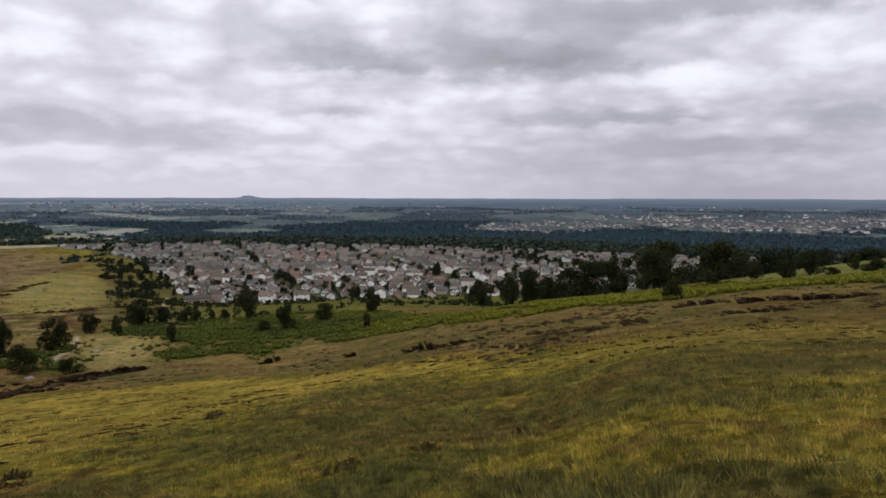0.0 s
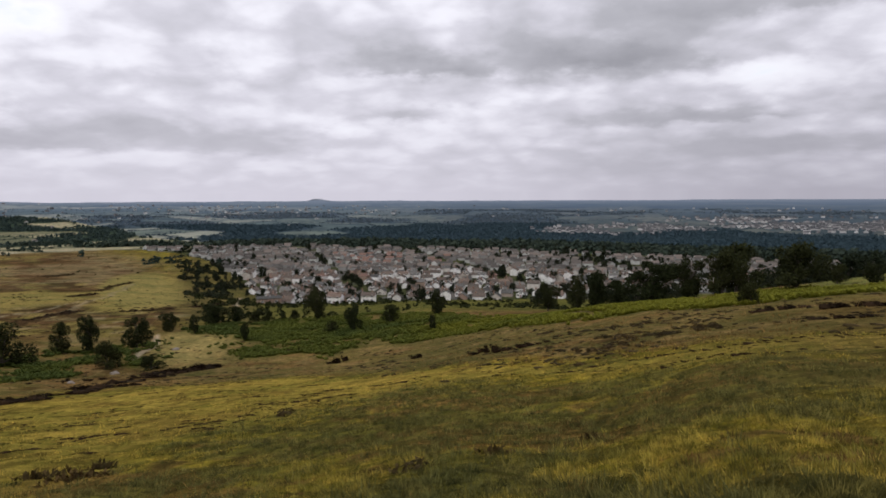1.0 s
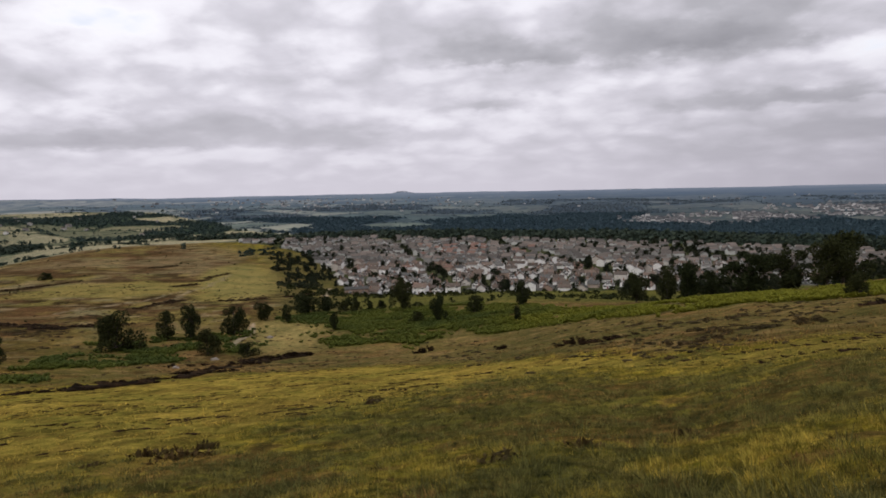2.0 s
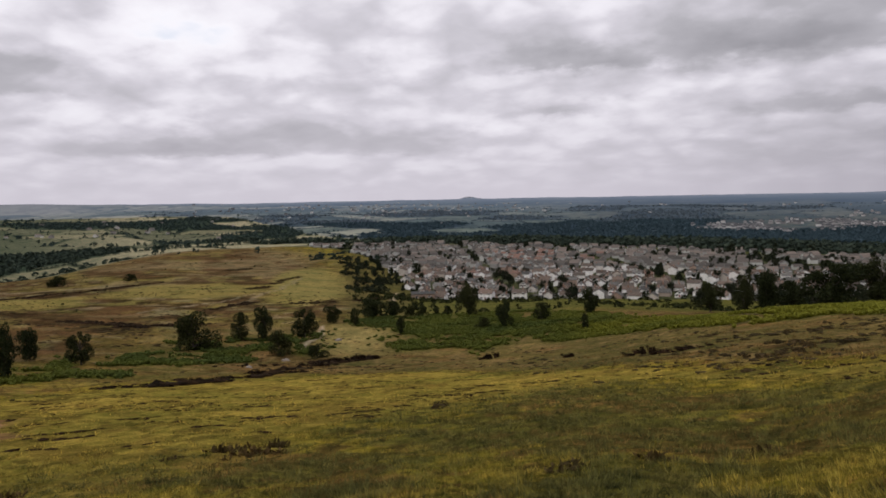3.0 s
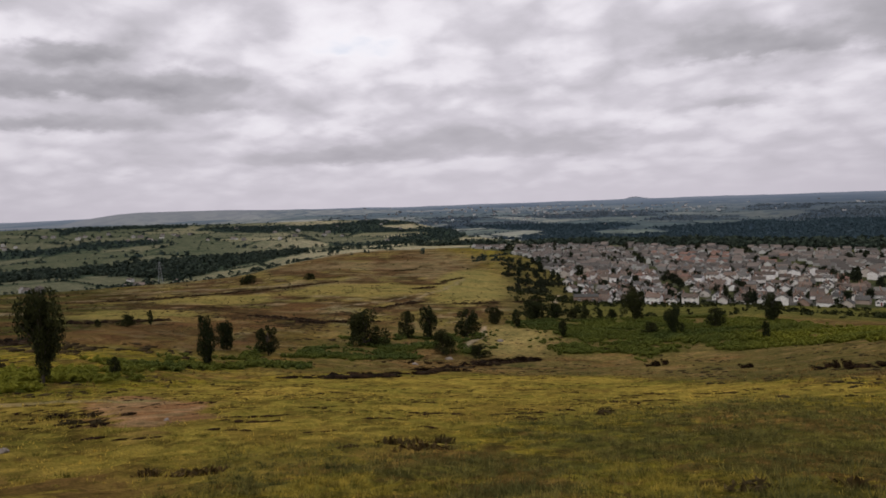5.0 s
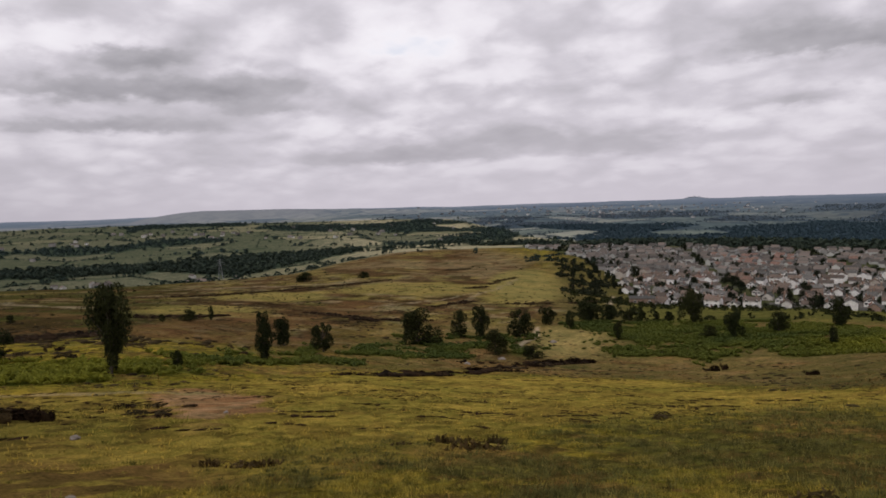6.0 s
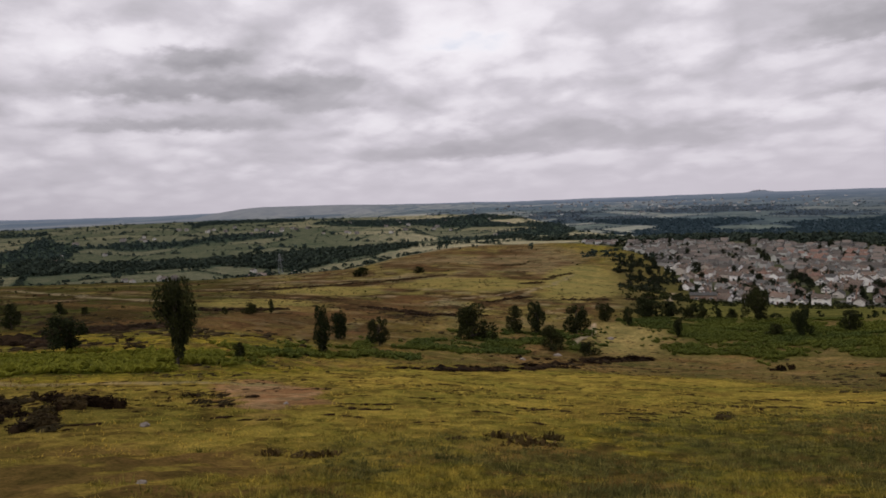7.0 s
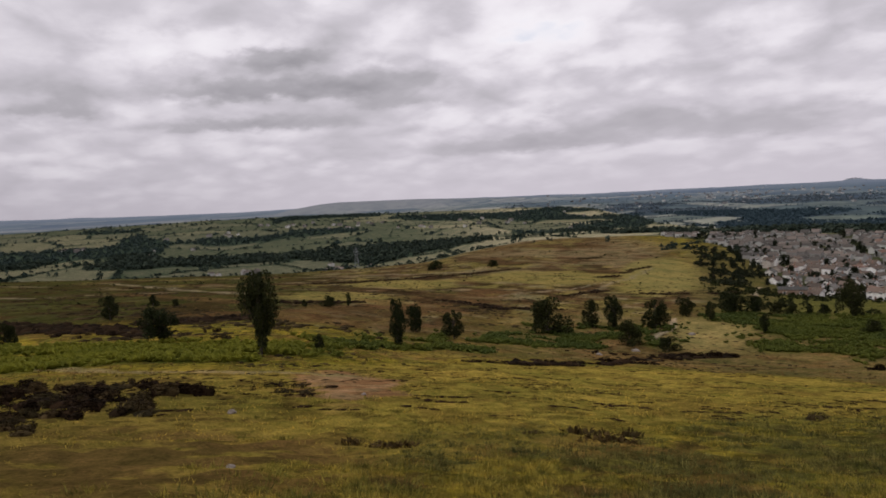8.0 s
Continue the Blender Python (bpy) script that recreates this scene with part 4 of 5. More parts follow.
    turn = random.uniform(0, 360) if turn is None else turn
    root.matrix_basis = pose(x, y, float(height(x, y)) - 0.02 * h, 0, 0, turn) @ Matrix.Diagonal((w, w, h, 1))
    return tagged(root, label, category, group)
HILL_TREES = [  # kind, place, height, crown width
    ("hawthorn", -63.0, 30.4, 8.8, 4.6),
    ("oak_a", -84.9, 27.9, 4.6, 5.2),
    ("birch_b", -130.8, 34.8, 4.9, 4.2),
    ("gorse_a", -165.6, 54.1, 3.3, 3.0),
    ("gorse_b", -158.2, 56.6, 2.1, 2.1),
    ("birch_b", -146.7, 97.1, 3.9, 1.8),
    ("gorse_a", -143.8, 89.2, 3.2, 4.3),
    ("gorse_b", -144.2, 82.6, 2.0, 1.7),
    ("birch_b", -65.8, 38.9, 2.2, 1.6),
    ("birch_a", -79.0, 60.4, 7.9, 3.3),
    ("oak_b", -98.1, 79.8, 5.7, 4.6),
    ("oak_c", -88.0, 80.3, 5.8, 4.3),
    ("gorse_a", -92.7, 112.8, 8.8, 9.9),
    ("birch_b", -96.5, 133.8, 7.4, 5.4),
    ("birch_a", -91.8, 135.6, 8.8, 6.0),
    ("gorse_b", -75.5, 117.2, 5.8, 6.1),
    ("oak_c", -83.7, 141.0, 8.2, 6.5),
    ("gorse_a", -95.9, 13.6, 3.3, 2.8),
    ("gorse_b", -347.3, 304.0, 7.1, 14.2),
    ("gorse_a", -327.9, 340.8, 5.2, 8.9),
]
SLOPE_TREES = [  # kind, place, height, crown width
    ("gorse_a", -65.7, 115.6, 3.2, 4.6),
    ("oak_b", -91.9, 172.2, 5.7, 6.1),
    ("birch_b", -82.6, 167.1, 5.5, 3.5),
    ("oak_a", -86.5, 186.3, 6.7, 8.5),
    ("oak_b", -81.9, 193.1, 5.4, 6.5),
    ("birch_a", -63.2, 153.4, 4.9, 2.9),
    ("gorse_b", -78.0, 198.0, 4.0, 5.1),
    ("gorse_a", -73.8, 197.4, 4.0, 4.3),
    ("gorse_b", -69.2, 197.7, 2.5, 2.7),
    ("gorse_a", -66.0, 198.5, 3.2, 3.8),
    ("oak_a", -56.0, 189.2, 10.2, 7.5),
    ("gorse_b", -43.2, 159.0, 3.1, 4.8),
]
BRACKEN_TREES = [  # kind, place, height, crown width
    ("oak_a", -37.6, 157.8, 6.7, 4.8),
    ("oak_c", -29.6, 162.7, 5.4, 4.3),
    ("oak_b", -18.4, 174.8, 7.0, 5.8),
    ("birch_b", -16.4, 141.9, 3.7, 2.2),
    ("oak_a", 11.1, 192.0, 8.6, 7.9),
    ("birch_a", 14.9, 149.3, 8.9, 5.4),
    ("oak_b", 20.4, 156.7, 10.0, 8.4),
    ("oak_a", 26.7, 162.8, 7.0, 8.0),
    ("oak_b", 30.2, 146.9, 9.6, 12.0),
    ("oak_c", 40.3, 152.8, 10.2, 11.0),
    ("oak_a", 43.2, 139.5, 9.6, 8.6),
    ("oak_b", 47.5, 144.4, 11.2, 10.4),
    ("gorse_a", 30.9, 88.1, 3.2, 3.4),
    ("oak_a", 50.7, 122.9, 9.0, 10.2),
]
CREST_TREES = [  # kind, place, height, crown width
    ("oak_b", 64.7, 138.2, 4.2, 4.2),
    ("oak_c", 61.4, 119.0, 4.1, 4.6),
    ("oak_a", 75.6, 136.4, 5.3, 6.1),
    ("gorse_b", 69.7, 118.4, 1.6, 3.2),
    ("birch_b", 82.3, 132.7, 4.0, 3.3),
    ("gorse_a", 77.3, 118.5, 2.9, 6.0),
]
for _list, _group, _where in ((HILL_TREES, "trees on the moor edge", "at the edge of the moor"), (SLOPE_TREES, "trees below the slope", "below the slope by the town"),
                              (BRACKEN_TREES, "trees over the bracken", "standing in green bracken"), (CREST_TREES, "trees on the crest", "on the grassy crest")):
    for _k, _x, _y, _h, _w in _list:
        if _k.startswith("gorse"):
            plant("gorse_bush", _k, _x, _y, _h, _w, "dark gorse bush " + _where, "bush", _group.replace("trees", "bushes"))
        elif _k[:2] in ("bi", "ha"):
            plant("birch_tree", _k, _x, _y, _h, _w, ("tall" if _h > 6 else "young") + " slender dark tree " + _where, "tree", _group)
        else:
            plant("oak_tree", _k, _x, _y, _h, _w, "dark broadleaved tree, %s crown, %s" % ("wide" if _w > 6 else "small rounded", _where), "tree", _group)
# ---------- houses ----------
def gable_prism(bm, w, d, z0, z1, along_x=True):
    """Roof solid with a ridge: overhang is in w and d."""
    if along_x:
        p = [(-w / 2, -d / 2, z0), (w / 2, -d / 2, z0), (w / 2, d / 2, z0), (-w / 2, d / 2, z0), (-w / 2, 0, z1), (w / 2, 0, z1)]
        fs = ((0, 1, 5, 4), (2, 3, 4, 5), (3, 0, 4), (1, 2, 5), (3, 2, 1, 0))
    else:
        p = [(-w / 2, -d / 2, z0), (w / 2, -d / 2, z0), (w / 2, d / 2, z0), (-w / 2, d / 2, z0), (0, -d / 2, z1), (0, d / 2, z1)]
        fs = ((1, 2, 5, 4), (3, 0, 4, 5), (0, 1, 4), (2, 3, 5), (3, 2, 1, 0))
    v = [bm.verts.new(q) for q in p]
    for f in fs:
        bm.faces.new([v[i] for i in f])


def roof_slabs(bm, w, d, z0, z1, along_x, thick=0.16):
    """Two tiled slopes with thickness, open under the ridge."""
    half = (d if along_x else w) / 2
    length = (w if along_x else d) / 2
    for s in (-1, 1):
        prof = [(s * half, z0), (0.0, z1), (0.0, z1 + thick), (s * half, z0 + thick)]
        ends = []
        for e in (-length, length):
            ends.append([bm.verts.new((e, a, z) if along_x else (a, e, z)) for a, z in prof])
        for k in range(4):
            bm.faces.new((ends[0][k], ends[0][(k + 1) % 4], ends[1][(k + 1) % 4], ends[1][k]))
        bm.faces.new(ends[0])
        bm.faces.new(list(reversed(ends[1])))
    bmesh.ops.recalc_face_normals(bm, faces=bm.faces)


def house_proto(w, d, eaves, ridge, along_x, roof_mat, hip=False, two=False, label=""):
    """A house with its front towards -y, at the origin."""
    root = new("house")
    bm = bmesh.new()
    box(bm, -w / 2, -d / 2, -1.6, w / 2, d / 2, eaves)
    if not hip:
        gable_prism(bm, w - 0.02, d - 0.02, eaves - 0.01, ridge - 0.12, along_x)
    part("wall", bm, MAT_RENDER, root)
    bm = bmesh.new()
    ov = 0.4
    if hip:
        W, D = w / 2 + ov, d / 2 + ov
        r = max(W - D, 0.3)
        p = [(-W, -D, eaves - 0.05), (W, -D, eaves - 0.05), (W, D, eaves - 0.05), (-W, D, eaves - 0.05), (-r, 0, ridge), (r, 0, ridge)]
        v = [bm.verts.new(q) for q in p]
        for f in ((0, 1, 5, 4), (1, 2, 5), (2, 3, 4, 5), (3, 0, 4), (3, 2, 1, 0)):
            bm.faces.new([v[i] for i in f])
    else:
        k = (ridge - eaves) / ((d if along_x else w) / 2)
        roof_slabs(bm, w + (0.5 if along_x else 2 * ov), d + (2 * ov if along_x else 0.5), eaves - ov * k, ridge, along_x)
    part("roof", bm, roof_mat, root)
    bm = bmesh.new()
    cx = w * 0.28
    box(bm, cx - 0.35, -0.3, (eaves + ridge) / 2, cx + 0.35, 0.3, ridge + 0.9)
    ch = part("chimney", bm, MAT_BRICK, root)
    bm = bmesh.new()
    bmesh.ops.create_cone(bm, cap_ends=True, segments=8, radius1=0.14, radius2=0.11, depth=0.4, matrix=Matrix.Translation((cx, 0, ridge + 1.1)))
    part("chimney_pot", bm, MAT_BRICK, ch)
    fr = bpy.data.meshes.new("window")
    bm = bmesh.new()
    for x0, z0, x1, z1 in ((-0.8, 0, 0.8, 0.09), (-0.8, 1.11, 0.8, 1.2), (-0.8, 0.09, -0.71, 1.11), (0.71, 0.09, 0.8, 1.11), (-0.05, 0.09, 0.05, 1.11)):
        box(bm, x0, -0.05, z0, x1, 0.03, z1)
    bm.to_mesh(fr)
    bm.free()
    fr.materials.append(MAT_FRAME)
    bm = bmesh.new()
    box(bm, -0.71, -0.02, 0.09, 0.71, 0.0, 1.11)
    pane = bpy.data.meshes.new("pane")
    bm.to_mesh(pane)
    bm.free()
    pane.materials.append(MAT_PANE)
    spots = [(-w * 0.28, 1.0), (w * 0.28, 1.0)]
    if two:
        spots += [(-w * 0.28, 3.5), (w * 0.28, 3.5)]
    elif not along_x:
        spots += [(0.0, eaves + 0.2)]
    for x, z in spots:
        wd = part("window", fr, None, root)
        wd.location = (x, -d / 2 - 0.03, z)
        part("pane", pane, None, wd)
    bm = bmesh.new()
    box(bm, -0.45, -d / 2 - 0.05, 0.0, 0.45, -d / 2 + 0.02, 2.05)
    part("door", bm, MAT_DOOR, root)
    return tagged(root, label, "house", "houses of the town")


HOUSE_SPECS = [
    (5.4, 7.6, 2.4, 4.3, False, MAT_TILE, False, False, "pale rendered bungalow with a brown tiled gable roof"),
    (8.0, 5.8, 2.4, 4.1, True, MAT_TILE, False, False, "pale bungalow with a long brown tiled roof"),
    (6.8, 6.2, 4.4, 6.0, True, MAT_SLATE, False, True, "two-storey rendered house with a grey tiled roof"),
    (8.8, 6.2, 4.4, 6.1, True, MAT_TILE, False, True, "semi-detached two-storey house with a brown tiled roof"),
    (7.4, 6.6, 4.3, 6.0, True, MAT_TILE_RED, True, True, "two-storey house with a red hipped roof"),
    (5.8, 7.0, 2.4, 4.4, False, MAT_SLATE, False, False, "white gabled bungalow with a grey roof"),
]
PROTOS = [house_proto(*s) for s in HOUSE_SPECS]


def town_plots():
    """Plots along gently bending streets."""
    rng = random.Random(11)
    plots = []
    row = 0
    yy = 330.0
    while yy < 930:
        xx = -500.0 + rng.uniform(0, 10)
        while xx < 430:
            bend = 14 * math.sin(xx / 75.0 + yy / 130.0) + 8 * math.sin(xx / 31.0 + 1.7)
            x, y = xx, yy + bend
            slope = 14 / 75.0 * math.cos(xx / 75.0 + yy / 130.0) + 8 / 31.0 * math.cos(xx / 31.0 + 1.7)
            if bool(town_mask(np.array(x), np.array(y))) and rng.random() < 0.90 and (math.sin(xx / 23.0 + yy * 0.02) > -0.93):
                plots.append((x + rng.uniform(-0.8, 0.8), y + rng.uniform(-1.2, 1.2), math.degrees(math.atan(slope)) + (0 if row % 2 == 0 else 180) + rng.choice((0, 0, 0, 90)) + rng.uniform(-4, 4)))
            xx += rng.uniform(9.2, 12.0)
        yy += 14.5 if row % 2 == 0 else 19.0
        row += 1
    return plots


PLOTS = sorted(town_plots(), key=lambda p: math.hypot(p[0], p[1]))
_rng = random.Random(5)
_firsts = {}
for _x, _y, _turn in PLOTS[:290]:
    _az, _d = math.degrees(math.atan2(-_x, _y)), math.hypot(_x, _y)
    _red = 4 < _az < 17 and 580 < _d < 720
    _k = _rng.choices(range(6), weights=(1, 1, 1, 1, 9, 1) if _red else ((6, 5, 1, 1, 0.3, 4) if _d < 520 else (2, 3, 4, 4, 0.6, 2)))[0]
    _m = pose(_x, _y, float(height(_x, _y)) + 0.1, 0, 0, _turn)
    if _k in _firsts:
        copy_thing(PROTOS[_k], _m)
    else:
        PROTOS[_k].matrix_basis = _m
        _firsts[_k] = True


def far_houses(name, spots, label, seed, distant=False):
    """Small plain houses, too far off to tell apart: walls and roofs in one mesh."""
    rng = np.random.default_rng(seed)
    V, F, M = [], [], []
    for x, y, turn, s in spots:
        az, far = math.degrees(math.atan2(-x, y)), math.hypot(x, y)
        red = not distant and 5 < az < 15 and 640 < far < 740 and rng.uniform() < 0.4
        w, d, e, r = rng.uniform(7, 11) * s, rng.uniform(6, 8) * s, rng.uniform(2.5, 4.8) * s, 2.2 * s
        c, q = math.cos(turn), math.sin(turn)
        z = float(distance_height(np.array(x), np.array(y)) if distant else height(x, y)) - 1.0
        base = len(V)
        for px, py, pz in ((-w, -d, 0), (w, -d, 0), (w, d, 0), (-w, d, 0), (-w, -d, e + 1), (w, -d, e + 1), (w, d, e + 1), (-w, d, e + 1), (-w, 0, e + 1 + r), (w, 0, e + 1 + r)):
            V.append((x + (px * c - py * q) / 2, y + (px * q + py * c) / 2, z + pz))
        for f, m in (((0, 1, 5, 4), 0), ((1, 2, 6, 5), 0), ((2, 3, 7, 6), 0), ((3, 0, 4, 7), 0), ((5, 6, 9, 9), 0), ((7, 4, 8, 8), 0)):
            F.append([base + i for i in f])
            M.append(m)
        rb = len(V)
        o = 0.35
        for px, py, pz in ((-w - o, -d - o, e + 0.9), (w + o, -d - o, e + 0.9), (w + o, d + o, e + 0.9), (-w - o, d + o, e + 0.9), (-w - o, 0, e + 1.15 + r), (w + o, 0, e + 1.15 + r)):
            V.append((x + (px * c - py * q) / 2, y + (px * q + py * c) / 2, z + pz))
        for f in ((0, 1, 5, 4), (2, 3, 4, 5)):
            F.append([rb + i for i in f])
            M.append(2 if red else 1)
    me = bpy.data.meshes.new(name)
    me.from_pydata(V, [], [tuple(dict.fromkeys(f)) for f in F])
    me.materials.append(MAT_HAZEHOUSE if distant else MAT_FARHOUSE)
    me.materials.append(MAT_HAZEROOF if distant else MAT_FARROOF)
    me.materials.append(MAT_TILE_RED)
    me.polygons.foreach_set("material_index", np.array(M, np.int32))
    return tagged(new(name, me), label, "houses", kind="stuff")


far_houses("back_houses", [(x, y, radians(t), 0.84) for x, y, t in PLOTS[290:]], "rows of pale houses with brown roofs across the back of the town", 3)


def valley_town():
    rng = np.random.default_rng(8)
    spots = []
    quarters = ((-7.3, 1520, 3.4, 90), (-13, 1640, 4, 100), (-19, 1750, 5, 150), (-25, 1700, 5, 130), (-31, 1800, 5, 170), (-22, 2000, 7, 110), (-33, 2050, 4, 120))
    for _ in range(2300):
        a0, d0, wa, wd = quarters[rng.integers(len(quarters))]
        az, d = a0 + rng.normal(0, wa * 0.6), d0 + rng.normal(0, wd * 0.6)
        d = round(d / 34) * 34 + 9 * math.sin(az * 0.9) + rng.normal(0, 3)
        x, y = -math.sin(radians(az)) * d, math.cos(radians(az)) * d
        if fnoise(np.array(x / 120), np.array(y / 120), 91, 3) > 0.40:
            spots.append((x, y, radians(az) + rng.choice((0.0, 0.0, 1.57)) + rng.normal(0, 0.1), 0.95))
    return spots


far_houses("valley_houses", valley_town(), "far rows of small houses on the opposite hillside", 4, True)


def ridge_spots():
    rng = np.random.default_rng(28)
    spots = []
    for az, d, k, s in ((33, 2300, 14, 260), (27, 2600, 44, 330), (20, 2900, 90, 400), (14, 2500, 12, 260), (24, 2100, 12, 200), (8, 2300, 8, 200), (-30, 2700, 30, 300), (-12, 2600, 16, 300), (-3.2, 4100, 3, 60)):
        for _ in range(k):
            x, y = -math.sin(radians(az)) * d + rng.normal(0, s), math.cos(radians(az)) * d + rng.normal(0, s * 0.6)
            spots.append((x, y, rng.uniform(0, 3.1), rng.uniform(0.7, 1.1)))
    return spots


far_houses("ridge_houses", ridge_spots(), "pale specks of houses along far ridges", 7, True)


def farm_spots():
    rng = np.random.default_rng(18)
    spots = []
    for az, d, k, s in ((50, 1560, 7, 60), (55, 1650, 9, 90), (60, 1700, 9, 90), (66, 1550, 6, 70), (70, 1250, 4, 50), (44, 1700, 8, 120), (39, 1900, 10, 140), (66, 900, 5, 30), (58, 880, 6, 35),
                        (76, 1400, 4, 60)):
        for _ in range(k):
            x, y = -math.sin(radians(az)) * d + rng.normal(0, s), math.cos(radians(az)) * d + rng.normal(0, s * 0.6)
            spots.append((x, y, rng.uniform(0, 3.1), rng.uniform(0.7, 1.15)))
    return spots


far_houses("hillside_farms", farm_spots(), "scattered white farmhouses and barns among far fields", 6)
# ---------- garden trees, hedges and woods ----------
_rng = random.Random(21)
_made = 0
while _made < 250:
    _az, _d = _rng.uniform(-26, 29), _rng.uniform(410, 900)
    _x, _y = -math.sin(radians(_az)) * _d, math.cos(radians(_az)) * _d
    if not bool(town_mask(np.array(_x), np.array(_y))) or min((_x - p[0]) ** 2 + (_y - p[1]) ** 2 for p in PLOTS) < 25:
        continue
    _h = _rng.uniform(3.5, 9)
    plant("garden_tree", _rng.choice(("garden_a", "garden_b", "garden_c")), _x, _y, _h, _h * _rng.uniform(0.7, 1.15), "dark leafy garden tree among the houses", "tree", "garden trees")
    _made += 1
for _k in range(150):
    _az, _d = _rng.uniform(-25, -1), _rng.uniform(330, 800)
    _x, _y = -math.sin(radians(_az)) * _d, math.cos(radians(_az)) * _d
    if min((_x - p[0]) ** 2 + (_y - p[1]) ** 2 for p in PLOTS) < 30:
        continue
    _h = _rng.uniform(5, 9.5)
    plant("garden_tree", _rng.choice(("garden_a", "garden_b", "garden_c")), _x, _y, _h, _h * _rng.uniform(0.8, 1.3), "large dark leafy tree among the houses", "tree", "garden trees")
# the thicket at the corner of the town
for _k in range(64):
    _az, _d = _rng.gauss(23.8, 1.8), _rng.uniform(430, 660)
    _x, _y = -math.sin(radians(_az)) * _d, math.cos(radians(_az)) * _d
    _h = _rng.uniform(3, 6.5)
    plant("thicket_tree", _rng.choice(("garden_a", "garden_b", "garden_c")), _x, _y, _h, _h * _rng.uniform(0.8, 1.2), "dark leafy tree in the thicket beside the town", "tree", "thicket beside the town")


def clump_mesh(seed, facets=17, size=0.26):
    """A tree crown for the far woods: some dozens of leafy facets over three lobes."""
    rng = np.random.default_rng(seed)
    lobes = [(0, 0, 0.45), (rng.uniform(-0.2, 0.2), rng.uniform(-0.2, 0.2), 0.68), (rng.uniform(-0.25, 0.25), rng.uniform(-0.25, 0.25), 0.3)]
    v, f = leaf_cloud(rng, lobes, [0.36, 0.24, 0.34], facets, size)
    v[:, 2] = np.maximum(v[:, 2], 0.0)
    return v, f


CLUMPS = [clump_mesh(k) for k in range(5)]
SPARE_CLUMPS = [clump_mesh(k + 9, 7, 0.38) for k in range(5)]


def scatter_clumps(name, spots, label, category, mat, lie=height, clumps=CLUMPS):
    """spots: x, y, width, height. Many far tree crowns in one mesh."""
    rng = np.random.default_rng(len(spots))
    V, F, base = [], [], 0
    xs = np.array([s[0] for s in spots])
    ys = np.array([s[1] for s in spots])
    zs = lie(xs, ys) - 0.6
    for (x, y, w, h), z in zip(spots, zs):
        v, f = clumps[rng.integers(5)]
        a = rng.uniform(0, math.tau)
        c, s = math.cos(a), math.sin(a)
        V.append(np.stack([(v[:, 0] * c - v[:, 1] * s) * w + x, (v[:, 0] * s + v[:, 1] * c) * w + y, v[:, 2] * h + z], 1))
        F.append(f + base)
        base += len(v)
    me = mesh_data(name, np.vstack(V), np.vstack(F), (mat,))
    return tagged(new(name, me), label, category, kind="stuff")


def grow(seed, n, az0, az1, d0, d1, keep, size):
    rng = np.random.default_rng(seed)
    az = np.radians(rng.uniform(az0, az1, n))
    d = np.sqrt(rng.uniform(d0 ** 2, d1 ** 2, n))
    x, y = -np.sin(az) * d, np.cos(az) * d
    k = keep(x, y)
    x, y = x[k], y[k]
    h = rng.uniform(size[0], size[1], len(x))
    return [(a, b, q * rng.uniform(0.9, 1.5), q) for a, b, q in zip(x, y, h)]


def country(x, y):
    """Fields and woods past the moor and the town, short of the farthest hills."""
    az, d = polar(x, y)
    return (d < backdrop_start(az)) & ~((az > 30) & (d < moor_edge(az) + 35))


# the farther ring takes leaves with a little haze in their colour
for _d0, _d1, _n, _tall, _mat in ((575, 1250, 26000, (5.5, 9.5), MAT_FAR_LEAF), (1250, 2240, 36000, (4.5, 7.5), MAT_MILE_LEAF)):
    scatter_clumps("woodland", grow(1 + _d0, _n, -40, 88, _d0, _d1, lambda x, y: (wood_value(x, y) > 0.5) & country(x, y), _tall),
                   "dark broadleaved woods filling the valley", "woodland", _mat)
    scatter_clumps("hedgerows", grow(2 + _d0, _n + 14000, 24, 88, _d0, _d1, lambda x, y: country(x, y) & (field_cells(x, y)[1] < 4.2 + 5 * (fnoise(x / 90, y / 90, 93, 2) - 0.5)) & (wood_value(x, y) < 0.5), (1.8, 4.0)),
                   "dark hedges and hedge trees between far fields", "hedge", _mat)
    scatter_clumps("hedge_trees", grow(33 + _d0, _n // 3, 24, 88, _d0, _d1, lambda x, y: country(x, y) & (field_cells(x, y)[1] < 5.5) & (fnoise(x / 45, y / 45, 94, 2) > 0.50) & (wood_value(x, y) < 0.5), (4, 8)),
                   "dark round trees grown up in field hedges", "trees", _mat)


def beyond(x, y):
    return polar(x, y)[1] > backdrop_start(polar(x, y)[0]) + 15


# two distance rings, the second with more haze in its leaf colour
for _seed, _n, _d0, _d1, _mat in ((51, 36000, 850, 1750, MAT_MILES_LEAF), (53, 26000, 1750, 2700, MAT_MILES_LEAF_HAZED)):
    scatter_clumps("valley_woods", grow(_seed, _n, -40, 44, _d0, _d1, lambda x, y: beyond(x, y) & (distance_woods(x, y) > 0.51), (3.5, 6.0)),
                   "woods on the far side of the valley, haze put into their colour", "woodland", _mat, distance_height, SPARE_CLUMPS)
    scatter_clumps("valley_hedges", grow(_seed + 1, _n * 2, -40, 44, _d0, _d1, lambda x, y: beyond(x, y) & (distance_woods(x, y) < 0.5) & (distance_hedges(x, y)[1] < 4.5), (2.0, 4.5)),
                   "hedges and trees between the farthest fields, haze put into their colour", "hedge", _mat, distance_height, SPARE_CLUMPS)
_rng2 = np.random.default_rng(77)
